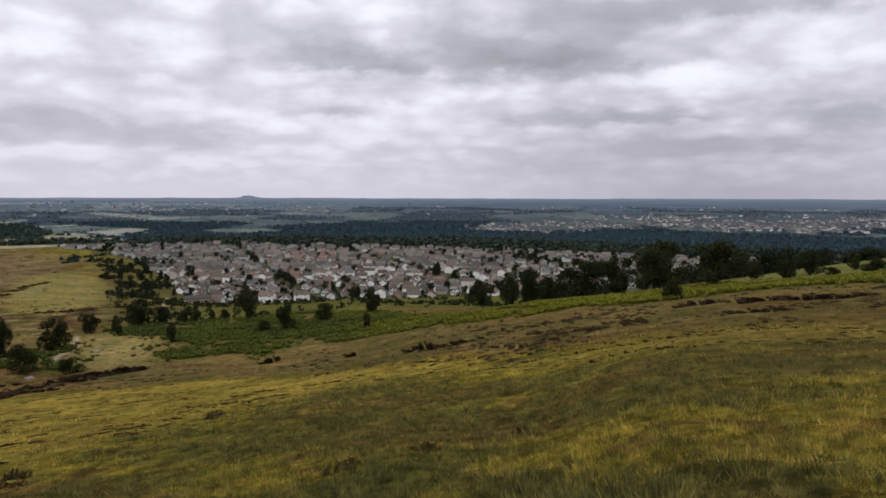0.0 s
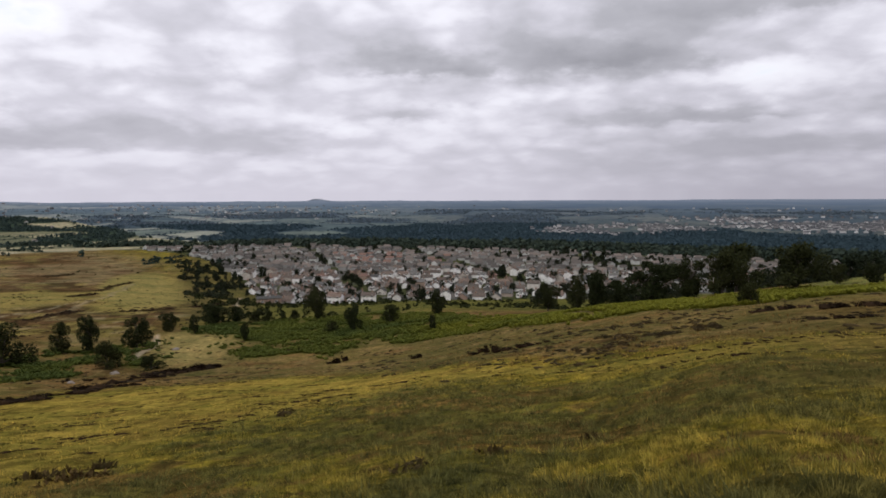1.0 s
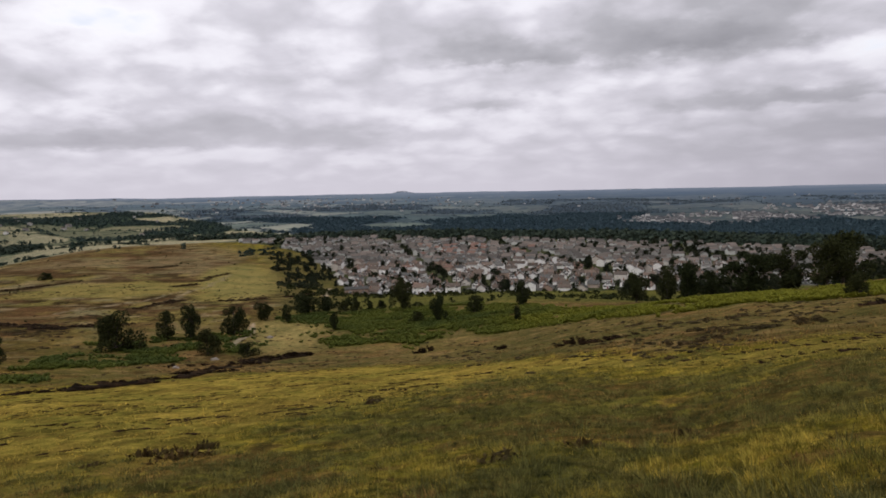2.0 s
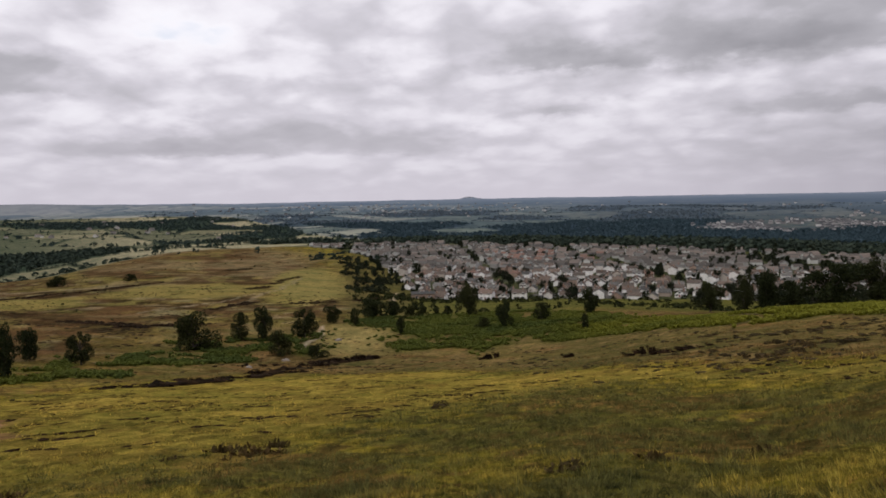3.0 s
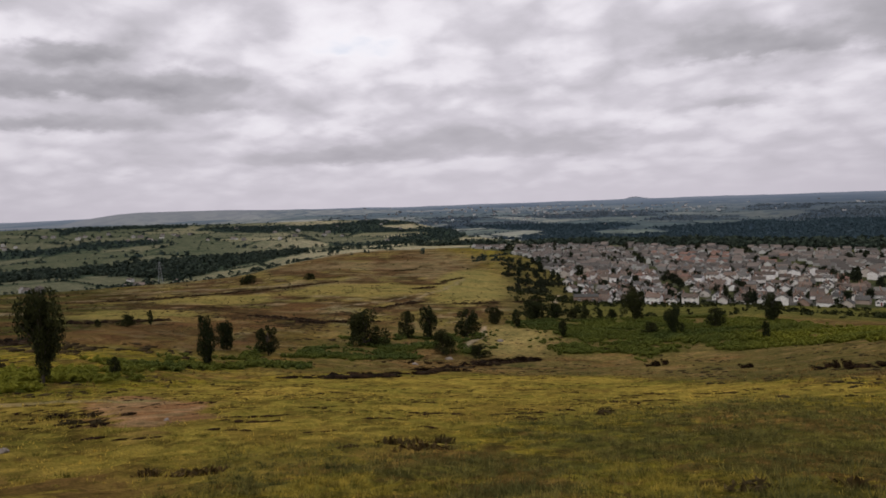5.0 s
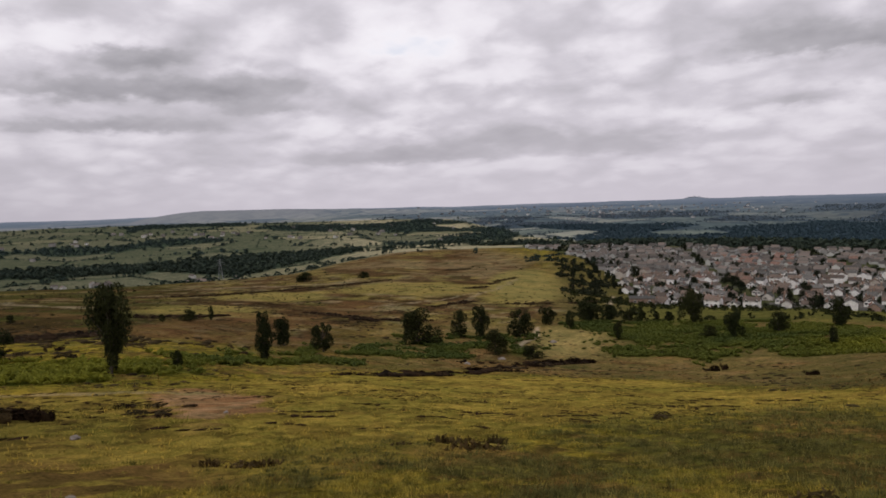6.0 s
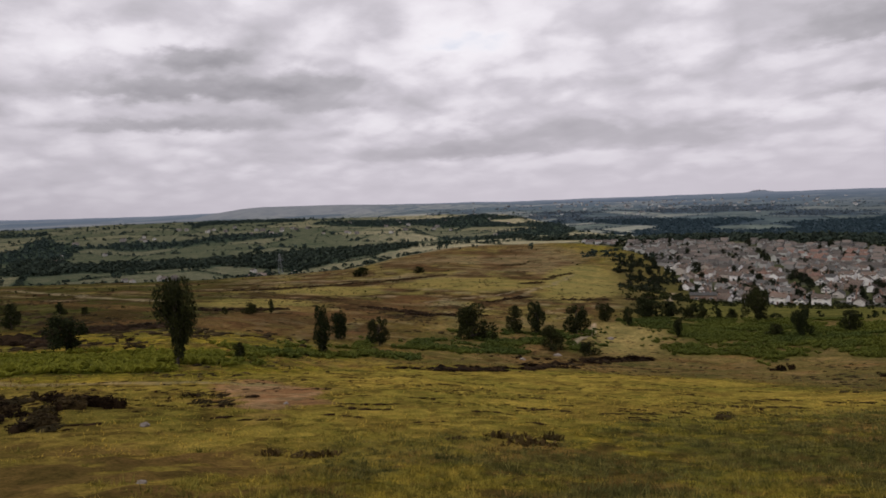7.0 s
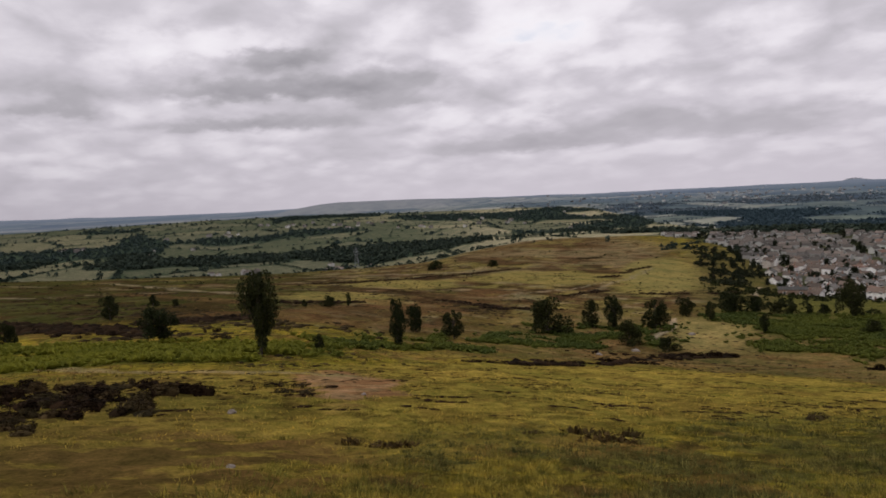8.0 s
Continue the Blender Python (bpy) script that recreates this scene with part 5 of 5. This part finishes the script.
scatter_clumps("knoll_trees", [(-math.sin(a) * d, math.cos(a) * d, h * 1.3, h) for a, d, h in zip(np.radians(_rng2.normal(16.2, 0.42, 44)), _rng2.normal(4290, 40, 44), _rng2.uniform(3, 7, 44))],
               "dark trees crowning a knoll on the skyline", "trees", MAT_MILES_LEAF_HAZED, distance_height, SPARE_CLUMPS)
scatter_clumps("field_trees", grow(3, 330, 34, 88, 700, 2200, lambda x, y: (wood_value(x, y) < 0.5), (4, 8)),
               "single dark trees standing in far fields", "trees", MAT_FAR_LEAF)
for _k in range(46):
    _az, _d = _rng.uniform(-39, -20), _rng.uniform(360, 520)
    _x, _y = -math.sin(radians(_az)) * _d, math.cos(radians(_az)) * _d
    _h = _rng.uniform(12, 18) + max(0, -_az - 28) * 0.2
    plant("shelter_tree", _rng.choice(("garden_a", "garden_b")), _x, _y, _h, _h * _rng.uniform(0.8, 1.2), "tall dark tree in the shelter belt behind the crest", "tree", "shelter belt")
scatter_clumps("moor_scrub", grow(6, 1600, 25, 88, 170, 860, lambda x, y: (fnoise(x / 30, y / 30, 99, 3) > 0.55) & (polar(x, y)[1] < moor_edge(polar(x, y)[0])) & ~town_mask(x, y), (0.5, 1.8)),
               "low dark scrub dotted over the moor", "scrub", MAT_GORSE)


scatter_clumps("garden_hedges", grow(9, 15000, -27, 30, 400, 910, lambda x, y: town_mask(x, y) & (fnoise(x / 16, y / 16, 131, 3) > 0.53 - 0.05 * smooth(2, -10, polar(x, y)[0])), (1.4, 4.4)),
               "dark hedges and shrubs between the houses", "hedge", MAT_TOWN_LEAF)
scatter_clumps("verge_scrub", grow(10, 2600, -22, 27, 205, 415, lambda x, y: ~town_mask(x, y) & (bracken_mask(x, y) < 0.2) & (fnoise(x / 22, y / 22, 135, 3) > 0.52 - 0.06 * smooth(330, 400, polar(x, y)[1])), (0.8, 3.0)),
               "dark scrub along the foot of the slope", "scrub", MAT_GORSE)
scatter_clumps("thicket_scrub", grow(61, 1500, 21, 27.5, 400, 690, lambda x, y: ~town_mask(x, y) & (fnoise(x / 26, y / 26, 241, 3) > 0.57), (1.3, 3.6)),
               "dark scrub and brambles in the thicket beside the town", "scrub", MAT_TOWN_LEAF)
# ---------- grass, heather and bracken ----------
def side_thin(x, y):
    """Thinner, duller grass away to both sides."""
    az, d = polar(x, y)
    return smooth(58, 76, az) + smooth(-8, -26, az) * smooth(13, 20, d)


def blades(seed, n, d0, d1, keep, tall, wide, per=13, spread=0.10, az0=-38, az1=88):
    """Tufts of narrow bent blades, thickest near the path: vertices and triangles."""
    rng = np.random.default_rng(seed)
    d = np.exp(rng.uniform(math.log(d0), math.log(d1), n))
    a = np.radians(rng.uniform(az0, az1, n))
    x, y = -np.sin(a) * d, np.cos(a) * d
    k = rng.uniform(0, 1, n) < keep(x, y) * (1 - soil_mask(x, y)) * (1 - 0.9 * trodden(x, y)) * (1 - 0.55 * side_thin(x, y))
    x, y, d = x[k], y[k], d[k]
    z = height(x, y)
    n = len(x)
    big = rng.uniform(0.6, 1.35, n) * (0.45 + 1.1 * smooth(0.38, 0.62, tussock(x, y)))
    grow_far = np.clip(d / 16, 1, 3.2)
    X, Y, Z, S, G = (np.repeat(q, per) for q in (x, y, z, big, grow_far))
    m = n * per
    ang, out = rng.uniform(0, math.tau, m), rng.uniform(0, 1, m)
    sp = spread * G * S
    bx, by = X + np.cos(ang) * sp * out, Y + np.sin(ang) * sp * out
    h = tall * S * rng.uniform(0.5, 1.15, m) * G ** 0.25
    tip = out * h * 0.8 + rng.normal(0, 0.7, m) * h
    tx, ty = bx + np.cos(ang) * tip, by + np.sin(ang) * tip
    w = wide * G * rng.uniform(0.6, 1.3, m)
    side = rng.uniform(0, math.tau, m)
    v = np.empty((m, 3, 3))
    v[:, 0] = np.stack([bx - np.cos(side) * w, by - np.sin(side) * w, Z - 0.03], 1)
    v[:, 1] = np.stack([bx + np.cos(side) * w, by + np.sin(side) * w, Z - 0.03], 1)
    v[:, 2] = np.stack([tx, ty, Z + h], 1)
    return v.reshape(-1, 3), np.arange(m * 3).reshape(-1, 3)


def stuff(name, vf, mat, label, category):
    return tagged(new(name, mesh_data(name, vf[0], vf[1], (mat,))), label, category, kind="stuff")


def plain(x, y):
    return (1 - heath_mask(x, y)) * (1 - rush_value(x, y)) * (1 - 0.93 * dead_value(x, y)) * (1 - 0.72 * turf_mask(x, y)) * (1 - bracken_mask(x, y))


stuff("grass", blades(1, 46000, 4.5, 130, plain, 0.052, 0.0085, 15), MAT_GRASS, "olive yellow hill grass in rough tufts", "grass")
stuff("rushes", blades(2, 34000, 4.5, 110, lambda x, y: rush_value(x, y) * (1 - turf_mask(x, y)) * 0.85, 0.062, 0.0085, 13, 0.13), MAT_RUSH, "grey-green rushes and coarse tussock grass", "grass")
stuff("dead_grass", blades(3, 30000, 4.5, 130, lambda x, y: dead_value(x, y) * (1 - turf_mask(x, y)) * 0.8, 0.048, 0.009, 13, 0.12), MAT_DRY, "brown dead grass and old bracken litter", "grass")
stuff("grass_tussocks", blades(21, 6000, 5, 45, lambda x, y: plain(x, y) * 0.9, 0.095, 0.008, 54, 0.20), MAT_GRASS, "rounded tussocks of yellow hill grass", "grass")
stuff("rush_tussocks", blades(22, 6500, 5, 45, lambda x, y: rush_value(x, y) * (1 - turf_mask(x, y)), 0.115, 0.008, 54, 0.20), MAT_RUSH, "rounded tussocks of grey-green rush", "grass")
stuff("moss_turf", blades(4, 9000, 18, 110, lambda x, y: turf_mask(x, y) * 0.9, 0.055, 0.012, 9, 0.16), MAT_GRASS, "short grazed yellow turf", "turf")
stuff("heath_tufts", blades(5, 16000, 45, 170, lambda x, y: (1 - turf_mask(x, y)) * (1 - bracken_mask(x, y)) * (1 - worn_mask(x, y)) * 0.5, 0.13, 0.012, 8, 0.14), MAT_HEATH, "brown tufts of heath between turf and bracken", "grass")


def bracken_plants(seed, n):
    """Arching fronds: each a bent pair of triangles round a stem."""
    rng = np.random.default_rng(seed)
    d = np.sqrt(rng.uniform(58 ** 2, 210 ** 2, n))
    a = np.radians(rng.uniform(-38, 88, n))
    x, y = -np.sin(a) * d, np.cos(a) * d
    k = rng.uniform(0, 1, n) < bracken_mask(x, y) * (1 - worn_mask(x, y))
    x, y = x[k], y[k]
    z = height(x, y)
    per = 8
    X, Y, Z = (np.repeat(q, per) for q in (x, y, z))
    m = len(X)
    ang = rng.uniform(0, math.tau, m)
    r, h = rng.uniform(0.3, 0.7, m), rng.uniform(0.25, 0.7, m)
    c, s = np.cos(ang), np.sin(ang)
    w = rng.uniform(0.12, 0.24, m)
    v = np.empty((m, 4, 3))
    v[:, 0] = np.stack([X, Y, Z], 1)
    v[:, 1] = np.stack([X + c * r * 0.55 - s * w, Y + s * r * 0.55 + c * w, Z + h], 1)
    v[:, 2] = np.stack([X + c * r * 1.3, Y + s * r * 1.3, Z + h * 0.72], 1)
    v[:, 3] = np.stack([X + c * r * 0.55 + s * w, Y + s * r * 0.55 - c * w, Z + h], 1)
    i = np.arange(m)[:, None] * 4
    return v.reshape(-1, 3), np.vstack([i + [[0, 1, 2]], i + [[0, 2, 3]]])


def bracken_hue(x, y):
    """Young yellow-green stands and old dark green ones."""
    az, d = polar(x, y)
    young = along(az, (-40, 0.9), (-20, 0.95), (-6, 0.9), (3, 0.65), (11, 0.25), (25, 0.05), (48, 0.08), (57, 0.45), (63, 0.95), (90, 1.0)) + 0.9 * (fnoise(x / 13, y / 13, 233, 4) - 0.5)
    return lerp(np.broadcast_to((0.080, 0.104, 0.026), (len(x), 3)).copy(), (0.205, 0.205, 0.026), np.clip(young, 0, 1))


_vf = bracken_plants(7, 60000)
_ob = stuff("bracken", _vf, MAT_BRACKEN, "green bracken in a dense band, yellow-green in places", "bracken")
_col = _ob.data.color_attributes.new("tint", "FLOAT_COLOR", "POINT")
_col.data.foreach_set("color", np.hstack([bracken_hue(_vf[0][:, 0], _vf[0][:, 1]), np.ones((len(_vf[0]), 1))]).astype(np.float32).ravel())


def heather_mesh(seed, sprigs, mat=MAT_HEATHER):
    """A dark woody mound one metre wide and one high, bristling with sprigs."""
    rng = np.random.default_rng(seed)
    v, f = leaf_cloud(rng, [tuple(rng.uniform(-0.26, 0.26, 2)) + (rng.uniform(0.15, 0.5),) for _ in range(5)], [0.30, 0.22, 0.24, 0.2, 0.2], sprigs, 0.075, 1.25)
    v[:, 2] = np.maximum(v[:, 2], -0.05)
    bm = bmesh.new()
    bmesh.ops.create_icosphere(bm, subdivisions=2, radius=0.30)
    bm.verts.ensure_lookup_table()
    core = np.array([q.co[:] for q in bm.verts]) * (1 + rng.uniform(-0.25, 0.2, (len(bm.verts), 1)))
    core[:, 2] = np.maximum(core[:, 2] * 1.3 + 0.1, -0.06)
    cf = np.array([[q.index for q in p.verts] for p in bm.faces])
    bm.free()
    return mesh_data("heather_clump", np.vstack([core, v]), np.vstack([cf, f + len(core)]), (mat,))


HEATHER = [heather_mesh(k, 330) for k in range(4)]
HEATHER_BROWN = [heather_mesh(k + 4, 300, MAT_MOORHEATH) for k in range(3)]
def sprig_tuft(seed, n=80):
    """A loose low tuft of upright woody sprigs, one metre wide and one high."""
    rng = np.random.default_rng(seed)
    r, a = np.sqrt(rng.uniform(0, 1, n)) * 0.5, rng.uniform(0, math.tau, n)
    x, y = r * np.cos(a), r * np.sin(a)
    h = rng.uniform(0.35, 1.0, n) * (1.1 - 1.2 * r) * np.where(rng.uniform(0, 1, n) < 0.2, 1.4, 1.0)
    lean, side = rng.normal(0, 0.10, (n, 2)), rng.uniform(0, math.tau, n)
    w = rng.uniform(0.012, 0.04, n)
    cs, sn = np.cos(side) * w, np.sin(side) * w
    v = np.stack([np.stack([x - cs, y - sn, np.full(n, -0.06)], 1), np.stack([x + cs, y + sn, np.full(n, -0.06)], 1), np.stack([x + lean[:, 0] + cs * 1.6, y + lean[:, 1] + sn * 1.6, h * 0.7], 1),
                  np.stack([x + lean[:, 0] * 1.6, y + lean[:, 1] * 1.6, h], 1), np.stack([x + lean[:, 0] - cs * 1.6, y + lean[:, 1] - sn * 1.6, h * 0.7], 1)], 1).reshape(-1, 3)
    k = np.arange(n)[:, None] * 5
    return mesh_data("heather_clump", v, np.vstack([k + [[0, 1, 2]], k + [[0, 2, 4]], k + [[2, 3, 4]]]), (MAT_SPRIG,))


HEATHER_LOOSE = [sprig_tuft(k + 60) for k in range(3)]
HEATHER_SPOTS = [  # place, length along the slope, height
    (-15.5, 10.6, 1.0, 0.28), (-15.1, 16.9, 0.9, 0.28), (-13.0, 18.2, 1.4, 0.34), (-12.0, 34.0, 1.3, 0.55), (-43.9, 133, 4.6, 1.3), (-28.4, 106.4, 3.4, 1.4),
    (-57.5, 60, 8, 0.7), (-57.2, 70, 7, 0.8), (-57.0, 78, 6, 0.7), (-56.5, 86, 9, 0.8), (-57.6, 94, 5, 0.6), (-58.4, 103, 6, 1.0), (-58.2, 111, 9, 1.7), (-54.8, 115.5, 5, 1.4), (-33.6, 18.0, 2.0, 0.35), (-2.9, 76.8, 3.3, 1.2), (4.9, 46.2, 1.3, 0.3),
    (1.9, 15.0, 0.7, 0.3), (24.9, 51.7, 4.0, 0.6), (33.5, 60.8, 11.5, 0.9), (-1.7, 11.6, 1.0, 0.25), (-0.3, 13.2, 0.85, 0.28), (1.6, 72.7, 6, 0.7), (27.2, 69.8, 5.5, 0.6),
    (-13.2, 94.0, 1.7, 0.8),
]
HEATHER_PATCHES = [  # place, length, depth, how many
    (-38.5, 8.5, 11, 9, 64), (-31, 6.5, 5, 10, 34), (-25.5, 3.6, 3, 6, 14), (-36.6, 20.0, 4, 2, 7), (-31.5, 17, 1.5, 2, 5), (-15.7, 10.9, 2.0, 0.6, 5), (-14.4, 19.8, 3.0, 1.6, 5), (14, 60, 9, 5, 14), (8, 66, 12, 4, 10), (11.2, 79.4, 10, 5, 12), (12.0, 59.1, 5, 2, 7), (6.2, 91.2, 6, 3, 7), (9.2, 55.5, 7, 2, 8), (-84, 33, 9, 4, 9), (-98, 30, 22, 6, 18), (-70, 95, 14, 4, 10),
]
_rng = random.Random(31)


def heather(x, y, w, h, brown=False):
    ob = new("heather_clump", HEATHER_LOOSE[_rng.randrange(3)] if math.hypot(x, y) < 27 and x > -22 else HEATHER_BROWN[_rng.randrange(3)] if brown else HEATHER[_rng.randrange(4)])
    az = math.degrees(math.atan2(-x, y))
    ob.matrix_basis = pose(x, y, float(height(x, y)) - 0.03, 0, 0, az + _rng.uniform(-20, 20)) @ Matrix.Diagonal((w, w * _rng.uniform(0.55, 0.9), h, 1))
    tagged(ob, ("low brown" if brown else "dark brown") + " heather clump on %s" % ("the grassy slope" if math.hypot(x, y) < 60 else "the rough heath"), "heather", "heather clumps")


for _x, _y, _w, _h in HEATHER_SPOTS:
    _n = max(1, round(_w / 0.9))
    _d = math.hypot(_x, _y)
    for _k in range(_n):
        _o = (_k + 0.5 - _n / 2) * _w / _n
        heather(_x + _o * _y / _d, _y - _o * _x / _d + _rng.uniform(-0.8, 0.8) * (_n > 2), min(_w, _rng.uniform(1.0, 2.6)), _h * _rng.uniform(0.35, 1.1), _d < 50)
for _x, _y, _w, _deep, _n in HEATHER_PATCHES:
    _d = math.hypot(_x, _y)
    for _k in range(_n):
        _o, _q = _rng.uniform(-0.5, 0.5) * _w, _rng.uniform(-0.5, 0.5) * _deep
        heather(_x + (_o * _y + _q * _x) / _d, _y + (-_o * _x + _q * _y) / _d, min(_w / 3, _rng.uniform(0.5, 2.0)), min(_w / 8, _rng.uniform(0.25, 0.9)) * (0.6 if _x > 0 else 1.0), _x > 0 or (_x < -20 and _rng.random() < 0.4))


def low_lumps(name, seed, n, d0, d1, az0, az1, keep, wide, high, mat, label, category, flat=0.3):
    """Low lumps drawn out along the slope, joined into one mesh."""
    rng = np.random.default_rng(seed)
    d = np.exp(rng.uniform(math.log(d0), math.log(d1), n))
    a = np.radians(rng.uniform(az0, az1, n))
    x, y = -np.sin(a) * d, np.cos(a) * d
    k = rng.uniform(0, 1, n) < keep(x, y)
    x, y, a = x[k], y[k], a[k]
    z = height(x, y)
    bm = bmesh.new()
    bmesh.ops.create_icosphere(bm, subdivisions=1, radius=0.5)
    bv = np.array([v.co[:] for v in bm.verts])
    bf = np.array([[q.index for q in p.verts] for p in bm.faces])
    bm.free()
    V, F = [], []
    for i in range(len(x)):
        w, h = rng.uniform(*wide), rng.uniform(*high)
        v = bv * (1 + rng.uniform(-0.35, 0.35, bv.shape)) * np.array([w, w * flat, h])
        c, s = math.cos(a[i] + 0.15 * rng.normal()), math.sin(a[i])
        V.append(np.stack([v[:, 0] * c - v[:, 1] * s + x[i], v[:, 0] * s + v[:, 1] * c + y[i], v[:, 2] + z[i]], 1))
        F.append(bf + i * len(bv))
    return stuff(name, (np.vstack(V), np.vstack(F)), mat, label, category)


# small dark lumps added as the shade of track edges in the turf
low_lumps("turf_cracks", 11, 6000, 27, 110, -36, 86, lambda x, y: turf_mask(x, y) * smooth(0.42, 0.6, fnoise(x / 8, y / 8, 111, 3)), (0.12, 0.7), (0.04, 0.11), MAT_TURF_SHADE, "dark lumps set as shade under broken edges in worn turf", "peat", 0.3)
low_lumps("moor_heather", 12, 13000, 95, 860, 24, 88, lambda x, y: (polar(x, y)[1] < moor_edge(polar(x, y)[0])) * (1 - town_mask(x, y)) * (1 - bracken_mask(x, y)) * np.maximum(smooth(0.56, 0.64, fnoise(x / 30, y / 22, 79, 4)) * 0.6, ragged_lines(x, y, DARK_BANKS, 2.1)), (0.7, 2.6), (0.25, 0.7), MAT_MOORHEATH, "dark streaks of heather across the moor", "heather", 0.55)

low_lumps("heather_banks", 17, 66000, 62, 620, 20, 86, lambda x, y: ragged_lines(x, y, DARK_BANKS, 2.1) * 0.8, (0.8, 2.6), (0.4, 1.3), MAT_BANK, "dark ragged banks of heather along the moor tracks", "heather", 0.6)


def shade_lines():
    """Dark lumps in broken lines along the slope, added as shade of the turf's edges."""
    rng = np.random.default_rng(41)
    V, F, k = [], [], 0
    bm = bmesh.new()
    bmesh.ops.create_icosphere(bm, subdivisions=1, radius=0.5)
    bv = np.array([v.co[:] for v in bm.verts])
    bf = np.array([[q.index for q in p.verts] for p in bm.faces])
    bm.free()
    for _ in range(190):
        az, d = rng.uniform(-34, 72), rng.uniform(28, 92)
        n, turn = rng.integers(1, 6), rng.normal(0, 0.12)
        x, y = -math.sin(radians(az)) * d, math.cos(radians(az)) * d
        if turf_mask(np.array(x), np.array(y)) < 0.5:
            continue
        for _q in range(n):
            a = radians(math.degrees(math.atan2(-x, y))) + turn + rng.normal(0, 0.15)
            step = rng.uniform(0.4, 0.9)
            x, y = x - math.cos(a) * step, y - math.sin(a) * step
            v = bv * (1 + rng.uniform(-0.3, 0.3, bv.shape)) * np.array([step * 1.3, rng.uniform(0.15, 0.5), rng.uniform(0.06, 0.15)])
            V.append(np.stack([v[:, 0] * math.cos(a) - v[:, 1] * math.sin(a) + x, v[:, 0] * math.sin(a) + v[:, 1] * math.cos(a) + y, v[:, 2] + float(height(x, y))], 1))
            F.append(bf + k * len(bv))
            k += 1
    stuff("turf_edges", (np.vstack(V), np.vstack(F)), MAT_TURF_SHADE, "dark lumps set as lines of shade along the turf", "peat")


shade_lines()
low_lumps("heath_lumps", 13, 5200, 40, 150, -38, 66, lambda x, y: (1 - turf_mask(x, y)) * (1 - bracken_mask(x, y)) * smooth(0.46, 0.60, fnoise(x / 7, y / 7, 141, 3)) * smooth(36, 60, polar(x, y)[1]), (0.3, 1.2), (0.1, 0.35), MAT_MOORHEATH, "low brown lumps of heath", "heather", 0.6)
low_lumps("moor_tufts", 14, 6500, 150, 860, 22, 88, lambda x, y: (polar(x, y)[1] < moor_edge(polar(x, y)[0])) * (1 - town_mask(x, y)) * (1 - bracken_mask(x, y)) * smooth(0.44, 0.58, fnoise(x / 18, y / 12, 151, 3)), (0.4, 1.5), (0.15, 0.45), MAT_MOORHEATH, "brown tufts scattered over the moor", "heather", 0.7)
# ---------- single things ----------
def stone(x, y, w, seed):
    rng = random.Random(seed)
    bm = bmesh.new()
    bmesh.ops.create_icosphere(bm, subdivisions=3, radius=0.5)
    for v in bm.verts:
        k = 1 + 0.35 * (noise.noise(v.co * 2.2 + Vector((seed, 0, 0))))
        v.co = Vector((v.co.x * k, v.co.y * k * 0.7, max(v.co.z * k * 0.55, -0.12)))
    me = bpy.data.meshes.new("stone")
    bm.to_mesh(me)
    bm.free()
    me.materials.append(MAT_STONE)
    ob = new("stone", me)
    ob.matrix_basis = pose(x, y, float(height(x, y)) + 0.06 * w, 0, 0, rng.uniform(0, 180)) @ Matrix.Scale(w, 4)
    tagged(ob, "pale grey stone lying in rough grass", "stone", "stones on the slope")


for _k, (_x, _y, _w) in enumerate(((-26.3, 11.1, 0.5), (-12.0, 4.8, 0.2), (-67.3, 95.0, 1.3), (-70.0, 110.7, 1.5), (-73.5, 139.3, 1.6), (-30.5, 20.5, 0.35))):
    stone(_x, _y, _w, _k)
_x, _y = -141.0, 379.0
_corner = house_proto(14.0, 6.0, 3.3, 4.5, True, MAT_SLATE, False, False, "long low white building with a grey roof")
_corner.name = "hall"
_corner.matrix_basis = pose(_x, _y, float(height(_x, _y)) + 0.1, 0, 0, 24)
tagged(_corner, "", "hall", "")


def pylon(x, y, h):
    """A lattice tower with three pairs of arms."""
    root = new("pylon")
    bm = bmesh.new()
    half = h * 0.11
    for sx, sy in ((-1, -1), (1, -1), (1, 1), (-1, 1)):
        limb(bm, (sx * half, sy * half, -0.5), (sx * half * 0.18, sy * half * 0.18, h), 0.16, 0.10, 4)
    part("tower_legs", bm, MAT_PYLON, root)
    bm = bmesh.new()
    for k in range(7):
        z0, z1 = h * k / 7, h * (k + 1) / 7
        r0, r1 = half * (1 - 0.82 * k / 7), half * (1 - 0.82 * (k + 1) / 7)
        for s in (-1, 1):
            limb(bm, (-r0, s * r0, z0), (r1, s * r1, z1), 0.07, 0.07, 4)
            limb(bm, (r0, s * r0, z0), (-r1, s * r1, z1), 0.07, 0.07, 4)
            limb(bm, (s * r0, -r0, z0), (s * r1, r1, z1), 0.07, 0.07, 4)
    part("bracing", bm, MAT_PYLON, root)
    for z, w in ((0.68, 0.20), (0.80, 0.16), (0.92, 0.13)):
        bm = bmesh.new()
        limb(bm, (-h * w, 0, h * z), (h * w, 0, h * z), 0.10, 0.10, 4)
        limb(bm, (-h * w, 0, h * z), (0, 0, h * (z + 0.05)), 0.07, 0.07, 4)
        limb(bm, (h * w, 0, h * z), (0, 0, h * (z + 0.05)), 0.07, 0.07, 4)
        part("crossarm", bm, MAT_PYLON, root)
    root.matrix_basis = pose(x, y, float(height(x, y)), 0, 0, 50)
    tagged(root, "grey steel lattice pylon among far woods", "pylon")


MAT_PYLON = material("galvanised_steel", 0.6, worn_nodes([(0.0, (0.20, 0.21, 0.22)), (1.0, (0.25, 0.26, 0.27))], 0.5, 4.0))
pylon(-742.8, 510.5, 27.0)
